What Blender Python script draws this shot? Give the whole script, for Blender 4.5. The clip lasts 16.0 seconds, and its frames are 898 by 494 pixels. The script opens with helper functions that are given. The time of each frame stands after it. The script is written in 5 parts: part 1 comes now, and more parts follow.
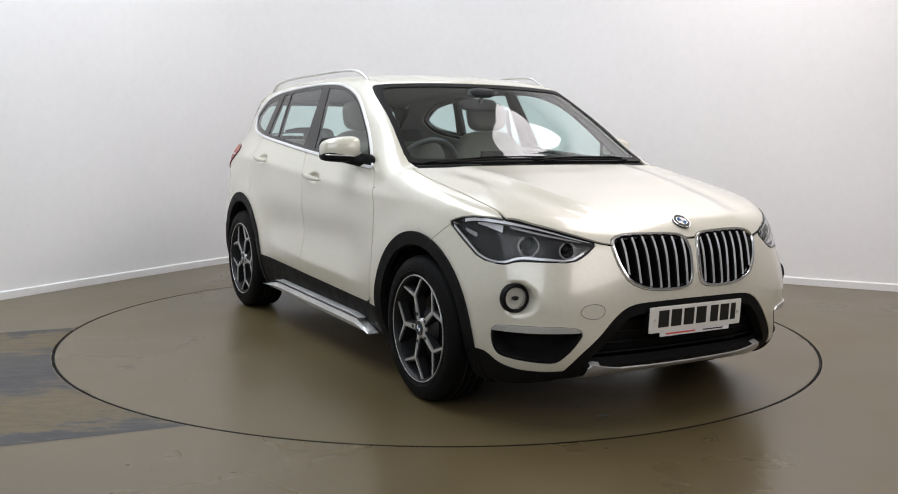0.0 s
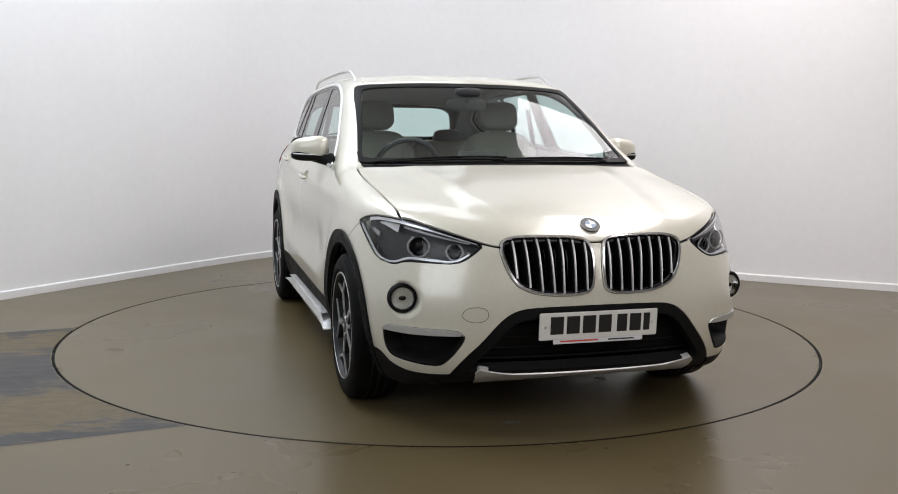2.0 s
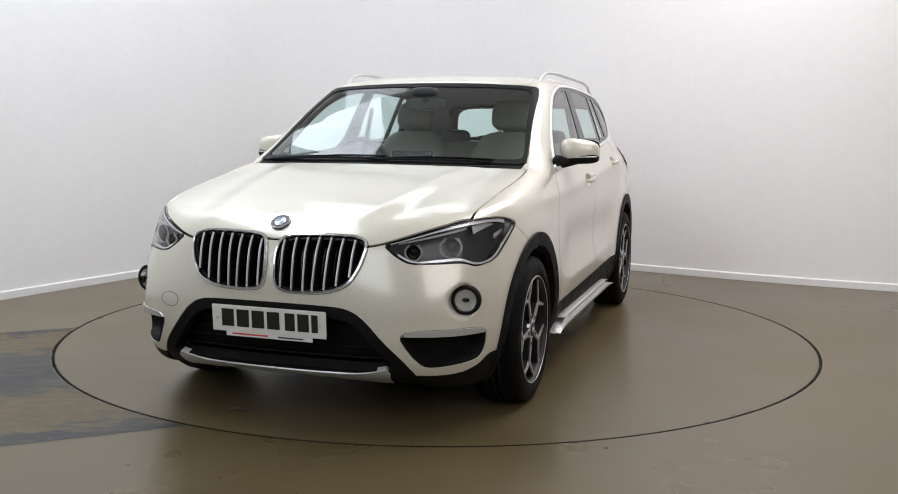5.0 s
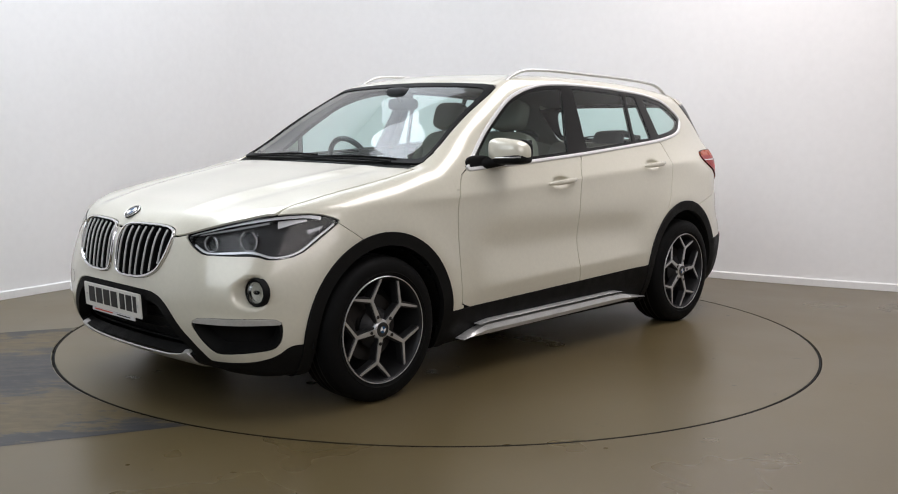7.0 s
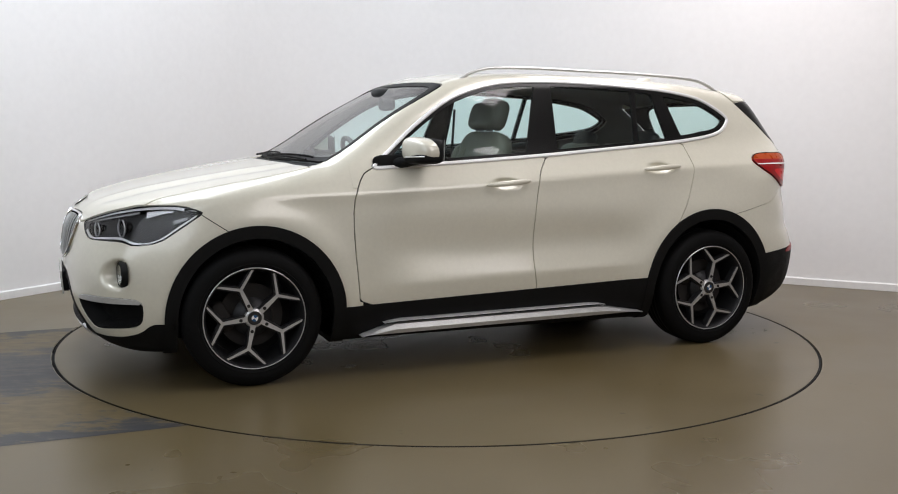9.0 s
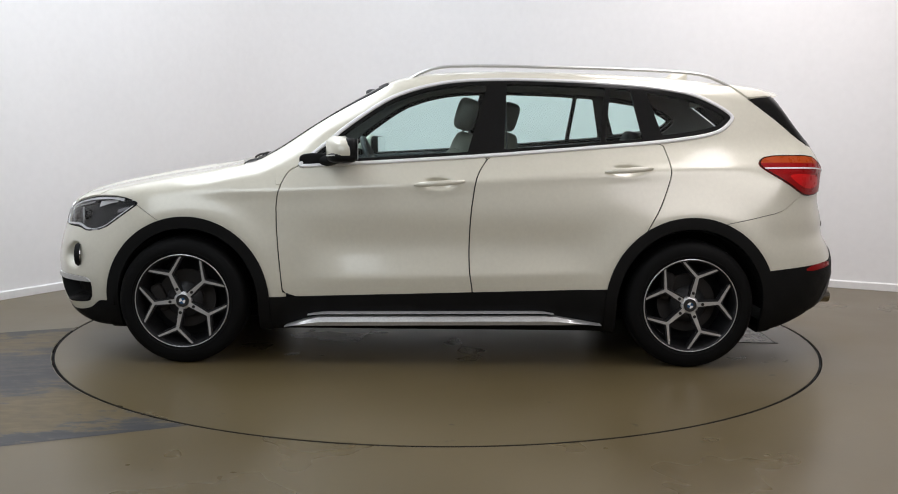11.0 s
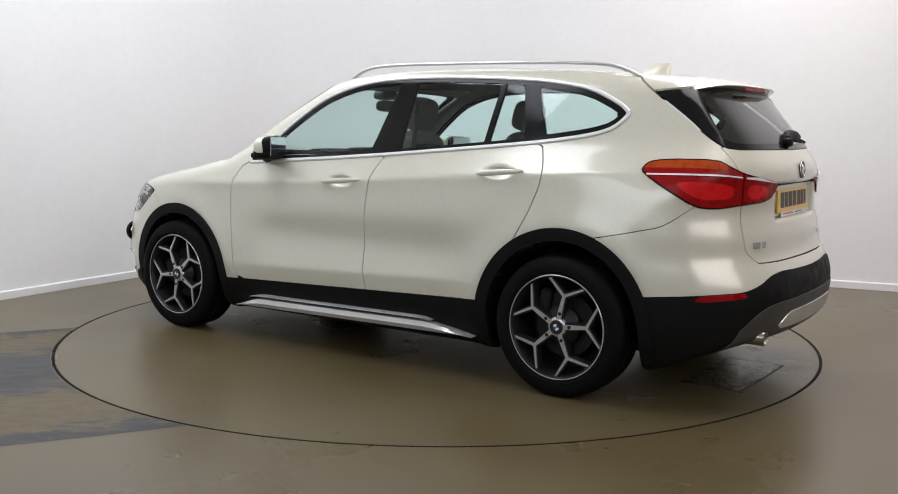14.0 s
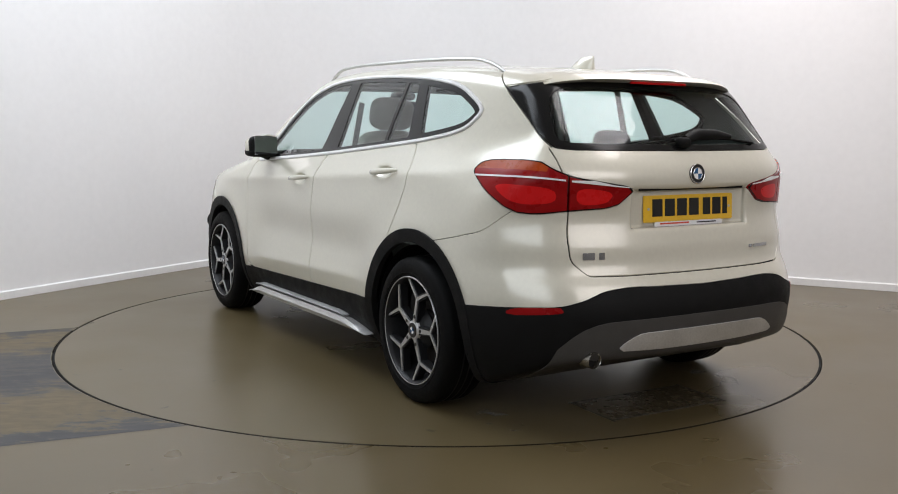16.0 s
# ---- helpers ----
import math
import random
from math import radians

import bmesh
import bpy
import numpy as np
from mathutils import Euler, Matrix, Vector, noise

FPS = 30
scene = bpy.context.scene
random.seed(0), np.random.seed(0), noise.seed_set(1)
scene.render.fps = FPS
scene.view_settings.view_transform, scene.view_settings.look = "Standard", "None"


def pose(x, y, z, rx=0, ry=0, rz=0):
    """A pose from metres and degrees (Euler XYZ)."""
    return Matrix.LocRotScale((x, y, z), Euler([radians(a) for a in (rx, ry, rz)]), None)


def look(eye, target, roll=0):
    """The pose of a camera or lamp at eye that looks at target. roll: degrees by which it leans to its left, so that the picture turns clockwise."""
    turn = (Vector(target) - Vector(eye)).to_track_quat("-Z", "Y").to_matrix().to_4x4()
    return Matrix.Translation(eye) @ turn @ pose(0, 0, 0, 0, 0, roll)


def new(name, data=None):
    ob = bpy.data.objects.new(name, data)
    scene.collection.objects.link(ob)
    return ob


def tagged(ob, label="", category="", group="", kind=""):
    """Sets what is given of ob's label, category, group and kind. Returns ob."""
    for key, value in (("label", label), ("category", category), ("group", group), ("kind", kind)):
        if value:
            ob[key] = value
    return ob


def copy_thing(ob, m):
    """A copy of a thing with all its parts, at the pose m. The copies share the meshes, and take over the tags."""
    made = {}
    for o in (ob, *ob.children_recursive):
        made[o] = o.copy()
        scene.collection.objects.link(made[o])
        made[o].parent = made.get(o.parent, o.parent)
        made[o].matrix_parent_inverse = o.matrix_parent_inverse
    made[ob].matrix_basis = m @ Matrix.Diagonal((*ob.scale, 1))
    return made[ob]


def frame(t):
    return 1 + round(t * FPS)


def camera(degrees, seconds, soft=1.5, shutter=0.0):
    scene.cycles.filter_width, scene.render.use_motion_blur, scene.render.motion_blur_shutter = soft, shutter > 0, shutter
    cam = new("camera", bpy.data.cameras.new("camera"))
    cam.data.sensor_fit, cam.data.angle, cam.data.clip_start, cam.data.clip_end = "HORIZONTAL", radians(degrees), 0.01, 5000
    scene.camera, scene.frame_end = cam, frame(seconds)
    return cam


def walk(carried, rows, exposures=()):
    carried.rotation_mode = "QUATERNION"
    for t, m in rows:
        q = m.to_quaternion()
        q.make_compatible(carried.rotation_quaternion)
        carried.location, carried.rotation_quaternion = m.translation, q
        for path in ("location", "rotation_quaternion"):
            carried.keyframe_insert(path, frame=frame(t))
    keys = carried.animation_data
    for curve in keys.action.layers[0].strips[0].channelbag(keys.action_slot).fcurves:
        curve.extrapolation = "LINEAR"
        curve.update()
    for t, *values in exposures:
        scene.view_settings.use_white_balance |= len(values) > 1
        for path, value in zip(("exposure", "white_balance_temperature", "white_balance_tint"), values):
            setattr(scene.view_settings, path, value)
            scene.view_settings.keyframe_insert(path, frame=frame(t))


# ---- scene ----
import functools

# The camera stands still before the turntable.
cam = camera(50.84, 16.0, soft=1.0)
EYE = pose(0.0, -5.834, 1.232, 90 - 6.98, 0, -0.588) @ pose(0, 0, 0, 0, 0, 0.542)
PATH = [(0.0, EYE), (16.0, EYE)]
walk(cam, PATH, exposures=[(0.0, 0.0), (16.0, 0.0)])

# ---- light ----
world = bpy.data.worlds.new("world")
world.use_nodes = True
scene.world = world
world.node_tree.nodes["Background"].inputs[0].default_value = (0.9, 0.95, 1.0, 1)
world.node_tree.nodes["Background"].inputs[1].default_value = 0.02


def area_lamp(name, eye, target, sx, sy, watts, colour):
    data = bpy.data.lights.new(name, "AREA")
    data.shape, data.size, data.size_y, data.energy, data.color = "RECTANGLE", sx, sy, watts, colour
    ob = new(name, data)
    ob.matrix_world = look(eye, target)
    return ob


# softboxes behind the camera and light panels under the ceiling, cool on one side and warm on the other
area_lamp("softbox_light", (-2.9, -6.3, 2.95), (-0.3, 0.3, 0.7), 4.6, 2.5, 79, (0.85, 0.915, 1.0))
area_lamp("softbox_light", (3.7, -5.8, 2.95), (0.8, 0.5, 0.7), 4.2, 2.5, 86, (1.0, 0.95, 0.97))
area_lamp("ceiling_light", (-2.1, -0.4, 4.12), (-2.1, -0.4, 0), 1.8, 4.8, 130, (0.85, 0.915, 1.0))
area_lamp("ceiling_light", (2.2, -0.3, 4.12), (2.2, -0.3, 0), 1.8, 4.6, 132, (1.0, 0.95, 0.97))
area_lamp("ceiling_light", (-0.6, 2.65, 4.12), (-0.6, 2.65, 0), 2.2, 1.3, 15, (0.85, 0.915, 1.0))


# ---- materials ----
def node_material(name, colour, rough=0.5, metal=0.0, coat=0.0, grain=0.0, scale=40.0, bump=0.0, ior=1.5, spec=0.5):
    """A principled material with noise in its colour and roughness and fine relief."""
    m = bpy.data.materials.new(name)
    m.use_nodes = True
    nt = m.node_tree
    b = nt.nodes["Principled BSDF"]
    b.inputs["Base Color"].default_value = (*colour, 1)
    b.inputs["Roughness"].default_value = rough
    b.inputs["Metallic"].default_value = metal
    b.inputs["Coat Weight"].default_value = coat
    b.inputs["Coat Roughness"].default_value = 0.06
    b.inputs["IOR"].default_value = ior
    b.inputs["Specular IOR Level"].default_value = spec
    if grain or bump:
        tc = nt.nodes.new("ShaderNodeTexCoord")
        n1 = nt.nodes.new("ShaderNodeTexNoise")
        n1.inputs["Scale"].default_value, n1.inputs["Detail"].default_value = scale, 6
        nt.links.new(tc.outputs["Object"], n1.inputs["Vector"])
        n2 = nt.nodes.new("ShaderNodeTexNoise")
        n2.inputs["Scale"].default_value, n2.inputs["Detail"].default_value = scale * 0.06, 3
        nt.links.new(tc.outputs["Object"], n2.inputs["Vector"])
        add = nt.nodes.new("ShaderNodeMath")
        nt.links.new(n1.outputs["Fac"], add.inputs[0])
        nt.links.new(n2.outputs["Fac"], add.inputs[1])
        if grain:
            r = nt.nodes.new("ShaderNodeMapRange")
            r.inputs["From Min"].default_value, r.inputs["From Max"].default_value = 0.7, 1.3
            r.inputs["To Min"].default_value, r.inputs["To Max"].default_value = 1 - grain, 1 + grain
            nt.links.new(add.outputs[0], r.inputs["Value"])
            mul = nt.nodes.new("ShaderNodeVectorMath")
            mul.operation = "SCALE"
            mul.inputs[0].default_value = colour
            nt.links.new(r.outputs[0], mul.inputs["Scale"])
            nt.links.new(mul.outputs[0], b.inputs["Base Color"])
            r2 = nt.nodes.new("ShaderNodeMapRange")
            r2.inputs["From Min"].default_value, r2.inputs["From Max"].default_value = 0.7, 1.3
            r2.inputs["To Min"].default_value, r2.inputs["To Max"].default_value = max(rough * (1 - grain), 0.01), min(rough * (1 + grain), 1)
            nt.links.new(add.outputs[0], r2.inputs["Value"])
            nt.links.new(r2.outputs[0], b.inputs["Roughness"])
        if bump:
            bu = nt.nodes.new("ShaderNodeBump")
            bu.inputs["Strength"].default_value, bu.inputs["Distance"].default_value = bump, 0.002
            nt.links.new(n1.outputs["Fac"], bu.inputs["Height"])
            nt.links.new(bu.outputs[0], b.inputs["Normal"])
    return m


def glass_material(name, tint, gloss=0.02, face=0.05):
    """Thin tinted glass: clear, with a Fresnel gloss."""
    m = bpy.data.materials.new(name)
    m.use_nodes = True
    nt = m.node_tree
    nt.nodes.clear()
    out = nt.nodes.new("ShaderNodeOutputMaterial")
    tr = nt.nodes.new("ShaderNodeBsdfTransparent")
    tr.inputs[0].default_value = (*tint, 1)
    gl = nt.nodes.new("ShaderNodeBsdfGlossy")
    gl.inputs["Roughness"].default_value = gloss
    lw = nt.nodes.new("ShaderNodeLayerWeight")
    lw.inputs["Blend"].default_value = 0.5
    pw = nt.nodes.new("ShaderNodeMath")
    pw.operation = "POWER"
    pw.inputs[1].default_value = 4.0
    nt.links.new(lw.outputs["Facing"], pw.inputs[0])
    fr = nt.nodes.new("ShaderNodeMapRange")
    fr.inputs["To Min"].default_value, fr.inputs["To Max"].default_value = face, 1.0
    nt.links.new(pw.outputs[0], fr.inputs["Value"])
    mix = nt.nodes.new("ShaderNodeMixShader")
    nt.links.new(fr.outputs[0], mix.inputs[0])
    nt.links.new(tr.outputs[0], mix.inputs[1])
    nt.links.new(gl.outputs[0], mix.inputs[2])
    nt.links.new(mix.outputs[0], out.inputs[0])
    return m


PAINT = node_material("pearl_white_paint", (0.675, 0.65, 0.545), 0.32, 0.14, 1.0, 0.03, 900.0)
PAINT.node_tree.nodes["Principled BSDF"].inputs["Coat Roughness"].default_value = 0.10
PAINT.node_tree.nodes["Principled BSDF"].inputs["Coat IOR"].default_value = 1.6
CLAD = node_material("black_grained_plastic", (0.006, 0.006, 0.006), 0.6, 0, 0, 0.25, 260.0, 0.25, 1.5, 0.14)
GLOSSBLACK = node_material("gloss_black_plastic", (0.006, 0.006, 0.006), 0.16, 0, 0.0, 0.1, 60.0, 0.0, 1.5, 0.28)
DARK = node_material("dark_underbody", (0.008, 0.008, 0.008), 0.8, 0, 0, 0.3, 30.0, 0.0, 1.5, 0.15)
CHROME = node_material("satin_chrome", (0.80, 0.80, 0.81), 0.12, 1.0, 0, 0.1, 80.0)
BRIGHT = node_material("bright_satin_trim", (0.76, 0.76, 0.77), 0.32, 0.5, 0, 0.0, 60.0)
WINTRIM = node_material("bright_window_moulding", (0.80, 0.80, 0.80), 0.30, 0.2, 0.3, 0.03, 120.0)
SILVER = node_material("satin_silver_trim", (0.58, 0.58, 0.57), 0.36, 0.6, 0, 0.12, 120.0)
RIMGREY = node_material("machined_alloy", (0.58, 0.58, 0.58), 0.30, 0.7, 0.2, 0.04, 150.0)
RIMDARK = node_material("dark_grey_alloy", (0.022, 0.022, 0.023), 0.4, 0.3, 0.0, 0.15, 60.0, 0.0, 1.5, 0.3)
RUBBER = node_material("tyre_rubber", (0.004, 0.004, 0.004), 0.65, 0, 0, 0.25, 80.0, 0.2, 1.5, 0.10)
GLASS = glass_material("tinted_window_glass", (0.85, 0.985, 0.97), 0.02, 0.06)
WSGLASS = glass_material("windscreen_glass", (0.86, 0.98, 0.965), 0.02, 0.05)
REARGLASS = glass_material("rear_window_glass", (0.84, 0.975, 0.955))
LENS = glass_material("clear_lens", (0.95, 0.96, 0.97), 0.04, 0.025)
FRIT = node_material("black_glass_edge", (0.006, 0.006, 0.006), 0.5, 0, 0, 0.1, 60.0, 0.0, 1.5, 0.12)
DRL = node_material("grey_light_guide", (0.42, 0.42, 0.43), 0.25, 0.3, 0.3, 0.1, 60.0)
REDLENS = node_material("red_lamp_lens", (0.25, 0.003, 0.004), 0.28, 0, 0.0, 0.12, 25.0, 0.0, 1.5, 0.2)
REDDARK = node_material("dark_red_lamp_lens", (0.58, 0.009, 0.010), 0.28, 0, 0.0, 0.1, 25.0, 0.0, 1.5, 0.2)
AMBER = node_material("amber_lamp_lens", (0.36, 0.050, 0.006), 0.28, 0, 0.0, 0.12, 25.0, 0.0, 1.5, 0.2)
PLATEWHITE = node_material("white_plate", (0.74, 0.73, 0.68), 0.3, 0, 0.3, 0.04, 90.0)
PLATEYELLOW = node_material("yellow_plate", (0.78, 0.47, 0.03), 0.3, 0, 0.3, 0.05, 90.0)
BLACKINK = node_material("black_print", (0.01, 0.01, 0.01), 0.4, 0, 0, 0.1, 60.0)
REDINK = node_material("red_print", (0.55, 0.06, 0.02), 0.4, 0, 0, 0.1, 60.0)
BLUEINK = node_material("blue_enamel", (0.03, 0.10, 0.22), 0.25, 0, 0.5, 0.1, 60.0)
WHITEINK = node_material("white_enamel", (0.8, 0.8, 0.8), 0.25, 0, 0.5, 0.05, 60.0)
LEATHER = node_material("oyster_leather", (0.22, 0.20, 0.165), 0.5, 0, 0, 0.12, 120.0, 0.3)
LEATHERDARK = node_material("dark_leather", (0.035, 0.035, 0.036), 0.5, 0, 0, 0.15, 120.0, 0.3)
# the oyster leather again, its colour lowered for headrests against the light
HEADREST = node_material("dimmed_oyster_leather", (0.15, 0.138, 0.115), 0.5, 0, 0, 0.15, 120.0, 0.3)
TRIMDARK = node_material("dark_interior_plastic", (0.022, 0.023, 0.025), 0.6, 0, 0, 0.2, 150.0, 0.2)
HEADLINER = node_material("grey_headliner_cloth", (0.16, 0.155, 0.145), 0.9, 0, 0, 0.1, 200.0, 0.2)
STEEL = node_material("polished_exhaust_steel", (0.36, 0.34, 0.30), 0.25, 1.0, 0, 0.2, 60.0)
BRAKE = node_material("brake_disc_steel", (0.030, 0.027, 0.025), 0.75, 0.2, 0, 0.3, 40.0, 0.0, 1.5, 0.2)
MIRRORGLASS = node_material("mirror_glass", (0.85, 0.87, 0.88), 0.02, 1.0)
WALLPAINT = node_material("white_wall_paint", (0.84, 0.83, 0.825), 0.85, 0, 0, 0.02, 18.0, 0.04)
# grey of the unseen walls, chosen to limit the fill on the car
FILLWALL = node_material("unseen_wall_fill_grey", (0.48, 0.475, 0.465), 0.85, 0, 0, 0.05, 12.0, 0.04)
SKIRT = node_material("white_skirting_paint", (0.82, 0.81, 0.80), 0.45, 0, 0, 0.03, 30.0)
CEILPAINT = node_material("white_ceiling_paint", (0.78, 0.78, 0.78), 0.9, 0, 0, 0.03, 8.0)


def floor_material(name):
    """Worn grey-brown painted concrete with faint sheen, smears and specks."""
    m = bpy.data.materials.new(name)
    m.use_nodes = True
    nt = m.node_tree
    b = nt.nodes["Principled BSDF"]
    tc = nt.nodes.new("ShaderNodeTexCoord")

    def noise_at(scale, detail, stretch=(1, 1, 1)):
        mp = nt.nodes.new("ShaderNodeMapping")
        mp.inputs["Scale"].default_value = stretch
        n = nt.nodes.new("ShaderNodeTexNoise")
        n.inputs["Scale"].default_value, n.inputs["Detail"].default_value = scale, detail
        nt.links.new(tc.outputs["Object"], mp.inputs["Vector"])
        nt.links.new(mp.outputs[0], n.inputs["Vector"])
        return n

    big, fine, speck = noise_at(0.7, 4), noise_at(28, 6), noise_at(9.0, 2)
    ramp = nt.nodes.new("ShaderNodeValToRGB")
    ramp.color_ramp.elements[0].position, ramp.color_ramp.elements[0].color = 0.3, (0.094, 0.070, 0.031, 1)
    ramp.color_ramp.elements[1].position, ramp.color_ramp.elements[1].color = 0.7, (0.122, 0.094, 0.047, 1)
    nt.links.new(big.outputs["Fac"], ramp.inputs[0])
    sp = nt.nodes.new("ShaderNodeValToRGB")
    sp.color_ramp.elements[0].position, sp.color_ramp.elements[0].color = 0.22, (0.35, 0.34, 0.33, 1)
    sp.color_ramp.elements[1].position, sp.color_ramp.elements[1].color = 0.27, (1, 1, 1, 1)
    nt.links.new(speck.outputs["Fac"], sp.inputs[0])
    mul = nt.nodes.new("ShaderNodeMix")
    mul.data_type, mul.blend_type = "RGBA", "MULTIPLY"
    mul.inputs["Factor"].default_value = 1
    nt.links.new(ramp.outputs[0], mul.inputs[6])
    nt.links.new(sp.outputs[0], mul.inputs[7])
    nt.links.new(mul.outputs[2], b.inputs["Base Color"])
    r = nt.nodes.new("ShaderNodeMapRange")
    r.inputs["From Min"].default_value, r.inputs["From Max"].default_value = 0.3, 0.7
    r.inputs["To Min"].default_value, r.inputs["To Max"].default_value = 0.24, 0.38
    nt.links.new(big.outputs["Fac"], r.inputs["Value"])
    nt.links.new(r.outputs[0], b.inputs["Roughness"])
    bu = nt.nodes.new("ShaderNodeBump")
    bu.inputs["Strength"].default_value, bu.inputs["Distance"].default_value = 0.06, 0.002
    nt.links.new(fine.outputs["Fac"], bu.inputs["Height"])
    nt.links.new(bu.outputs[0], b.inputs["Normal"])
    return m


FLOOR = floor_material("painted_concrete_floor")


# ---- the shape of the car body: x ahead, y to its left, z up, origin on the floor between the axles ----
class Curve:
    """A smooth curve through knots (cubic Hermite), straight beyond its ends."""

    def __init__(self, *knots):
        self.x = np.array([k[0] for k in knots], float)
        self.y = np.array([k[1] for k in knots], float)
        d = np.diff(self.y) / np.diff(self.x)
        h = np.diff(self.x)
        m = np.empty(len(self.x))
        m[0], m[-1] = d[0], d[-1]
        m[1:-1] = (d[:-1] * h[1:] + d[1:] * h[:-1]) / (h[1:] + h[:-1])
        self.m = m

    def __call__(self, q):
        x, y, m = self.x, self.y, self.m
        i = np.clip(np.searchsorted(x, q) - 1, 0, len(x) - 2)
        h = x[i + 1] - x[i]
        t = (q - x[i]) / h
        tc = np.clip(t, 0, 1)
        v = ((2 * tc ** 3 - 3 * tc ** 2 + 1) * y[i] + (tc ** 3 - 2 * tc ** 2 + tc) * h * m[i]
             + (-2 * tc ** 3 + 3 * tc ** 2) * y[i + 1] + (tc ** 3 - tc ** 2) * h * m[i + 1])
        return v + np.where(t < 0, (q - x[0]) * m[0], 0) + np.where(t > 1, (q - x[-1]) * m[-1], 0)


TOP = Curve((-2.3, 1.32), (-1.95, 1.452), (-1.6, 1.517), (-1.2, 1.556), (-0.6, 1.578), (-0.1, 1.574), (0.15, 1.552), (0.30, 1.513),
            (0.40, 1.462), (0.7, 1.285), (0.96, 1.122), (1.04, 1.082), (1.12, 1.066), (1.35, 1.026), (1.65, 0.970), (1.9, 0.912), (2.05, 0.861), (2.12, 0.822), (2.3, 0.68))
SECTION = Curve((0.10, 0.76), (0.2, 0.82), (0.3, 0.866), (0.4, 0.888), (0.55, 0.894), (0.7, 0.892), (0.85, 0.884), (0.95, 0.868), (1.03, 0.847),
                (1.095, 0.822), (1.17, 0.789), (1.3, 0.741), (1.508, 0.66), (1.7, 0.585))
FRONT = Curve((0.1, 2.00), (0.2, 2.07), (0.28, 2.128), (0.38, 2.162), (0.5, 2.170), (0.6, 2.166), (0.7, 2.152), (0.8, 2.128), (0.9, 2.085), (1.0, 2.03))
REAR = Curve((0.2, -2.15), (0.32, -2.222), (0.42, -2.252), (0.55, -2.258), (0.62, -2.235), (0.68, -2.203), (0.78, -2.188), (0.88, -2.165), (0.98, -2.168), (1.07, -2.168),
             (1.17, -2.108), (1.3, -2.003), (1.43, -1.90), (1.6, -1.77))
CREASE = Curve((-2.2, 1.075), (-1.7, 1.058), (-1.0, 1.025), (0.0, 0.965), (0.8, 0.925), (1.6, 0.90))


def smax(a, b, k):
    h = np.maximum(k - np.abs(a - b), 0) / k
    return np.maximum(a, b) + h * h * k * 0.25


def step(v, a, b):
    t = np.clip((v - a) / (b - a), 0, 1)
    return t * t * (3 - 2 * t)


def half_width(x, z):
    w = SECTION(z)
    up = step(z, 0.95, 1.25)
    fx = np.maximum(x - 1.1, 0)
    w = w - 0.075 * fx * fx - 0.07 * fx ** 4
    rx = np.maximum(-1.0 - x, 0)
    w = w - rx * rx * (0.055 + 0.09 * up)
    ux = np.maximum(x - 0.2, 0)
    w = w - up * 0.05 * ux * ux
    # flared haunches over the wheels
    for cx, cz in ((1.312, 0.335), (-1.338, 0.335)):
        r = np.hypot(x - cx, z - cz)
        w = w + 0.012 * np.exp(-((r - 0.46) / 0.09) ** 2)
    # shoulder crease, hollow door flank and lower swage
    mid = step(x, -2.0, -1.4) * (1 - step(x, 1.0, 1.5))
    d = z - CREASE(x)
    w = w + 0.022 * mid * np.exp(-np.sqrt(d * d + 0.017 ** 2) / 0.048)
    door = step(x, -1.0, -0.6) * (1 - step(x, 0.45, 0.8))
    w = w - 0.020 * door * np.exp(-((z - 0.64) / 0.11) ** 2)
    e = z - (0.475 - 0.035 * x)
    w = w + 0.011 * door * np.exp(-np.sqrt(e * e + 0.016 ** 2) / 0.042)
    return w


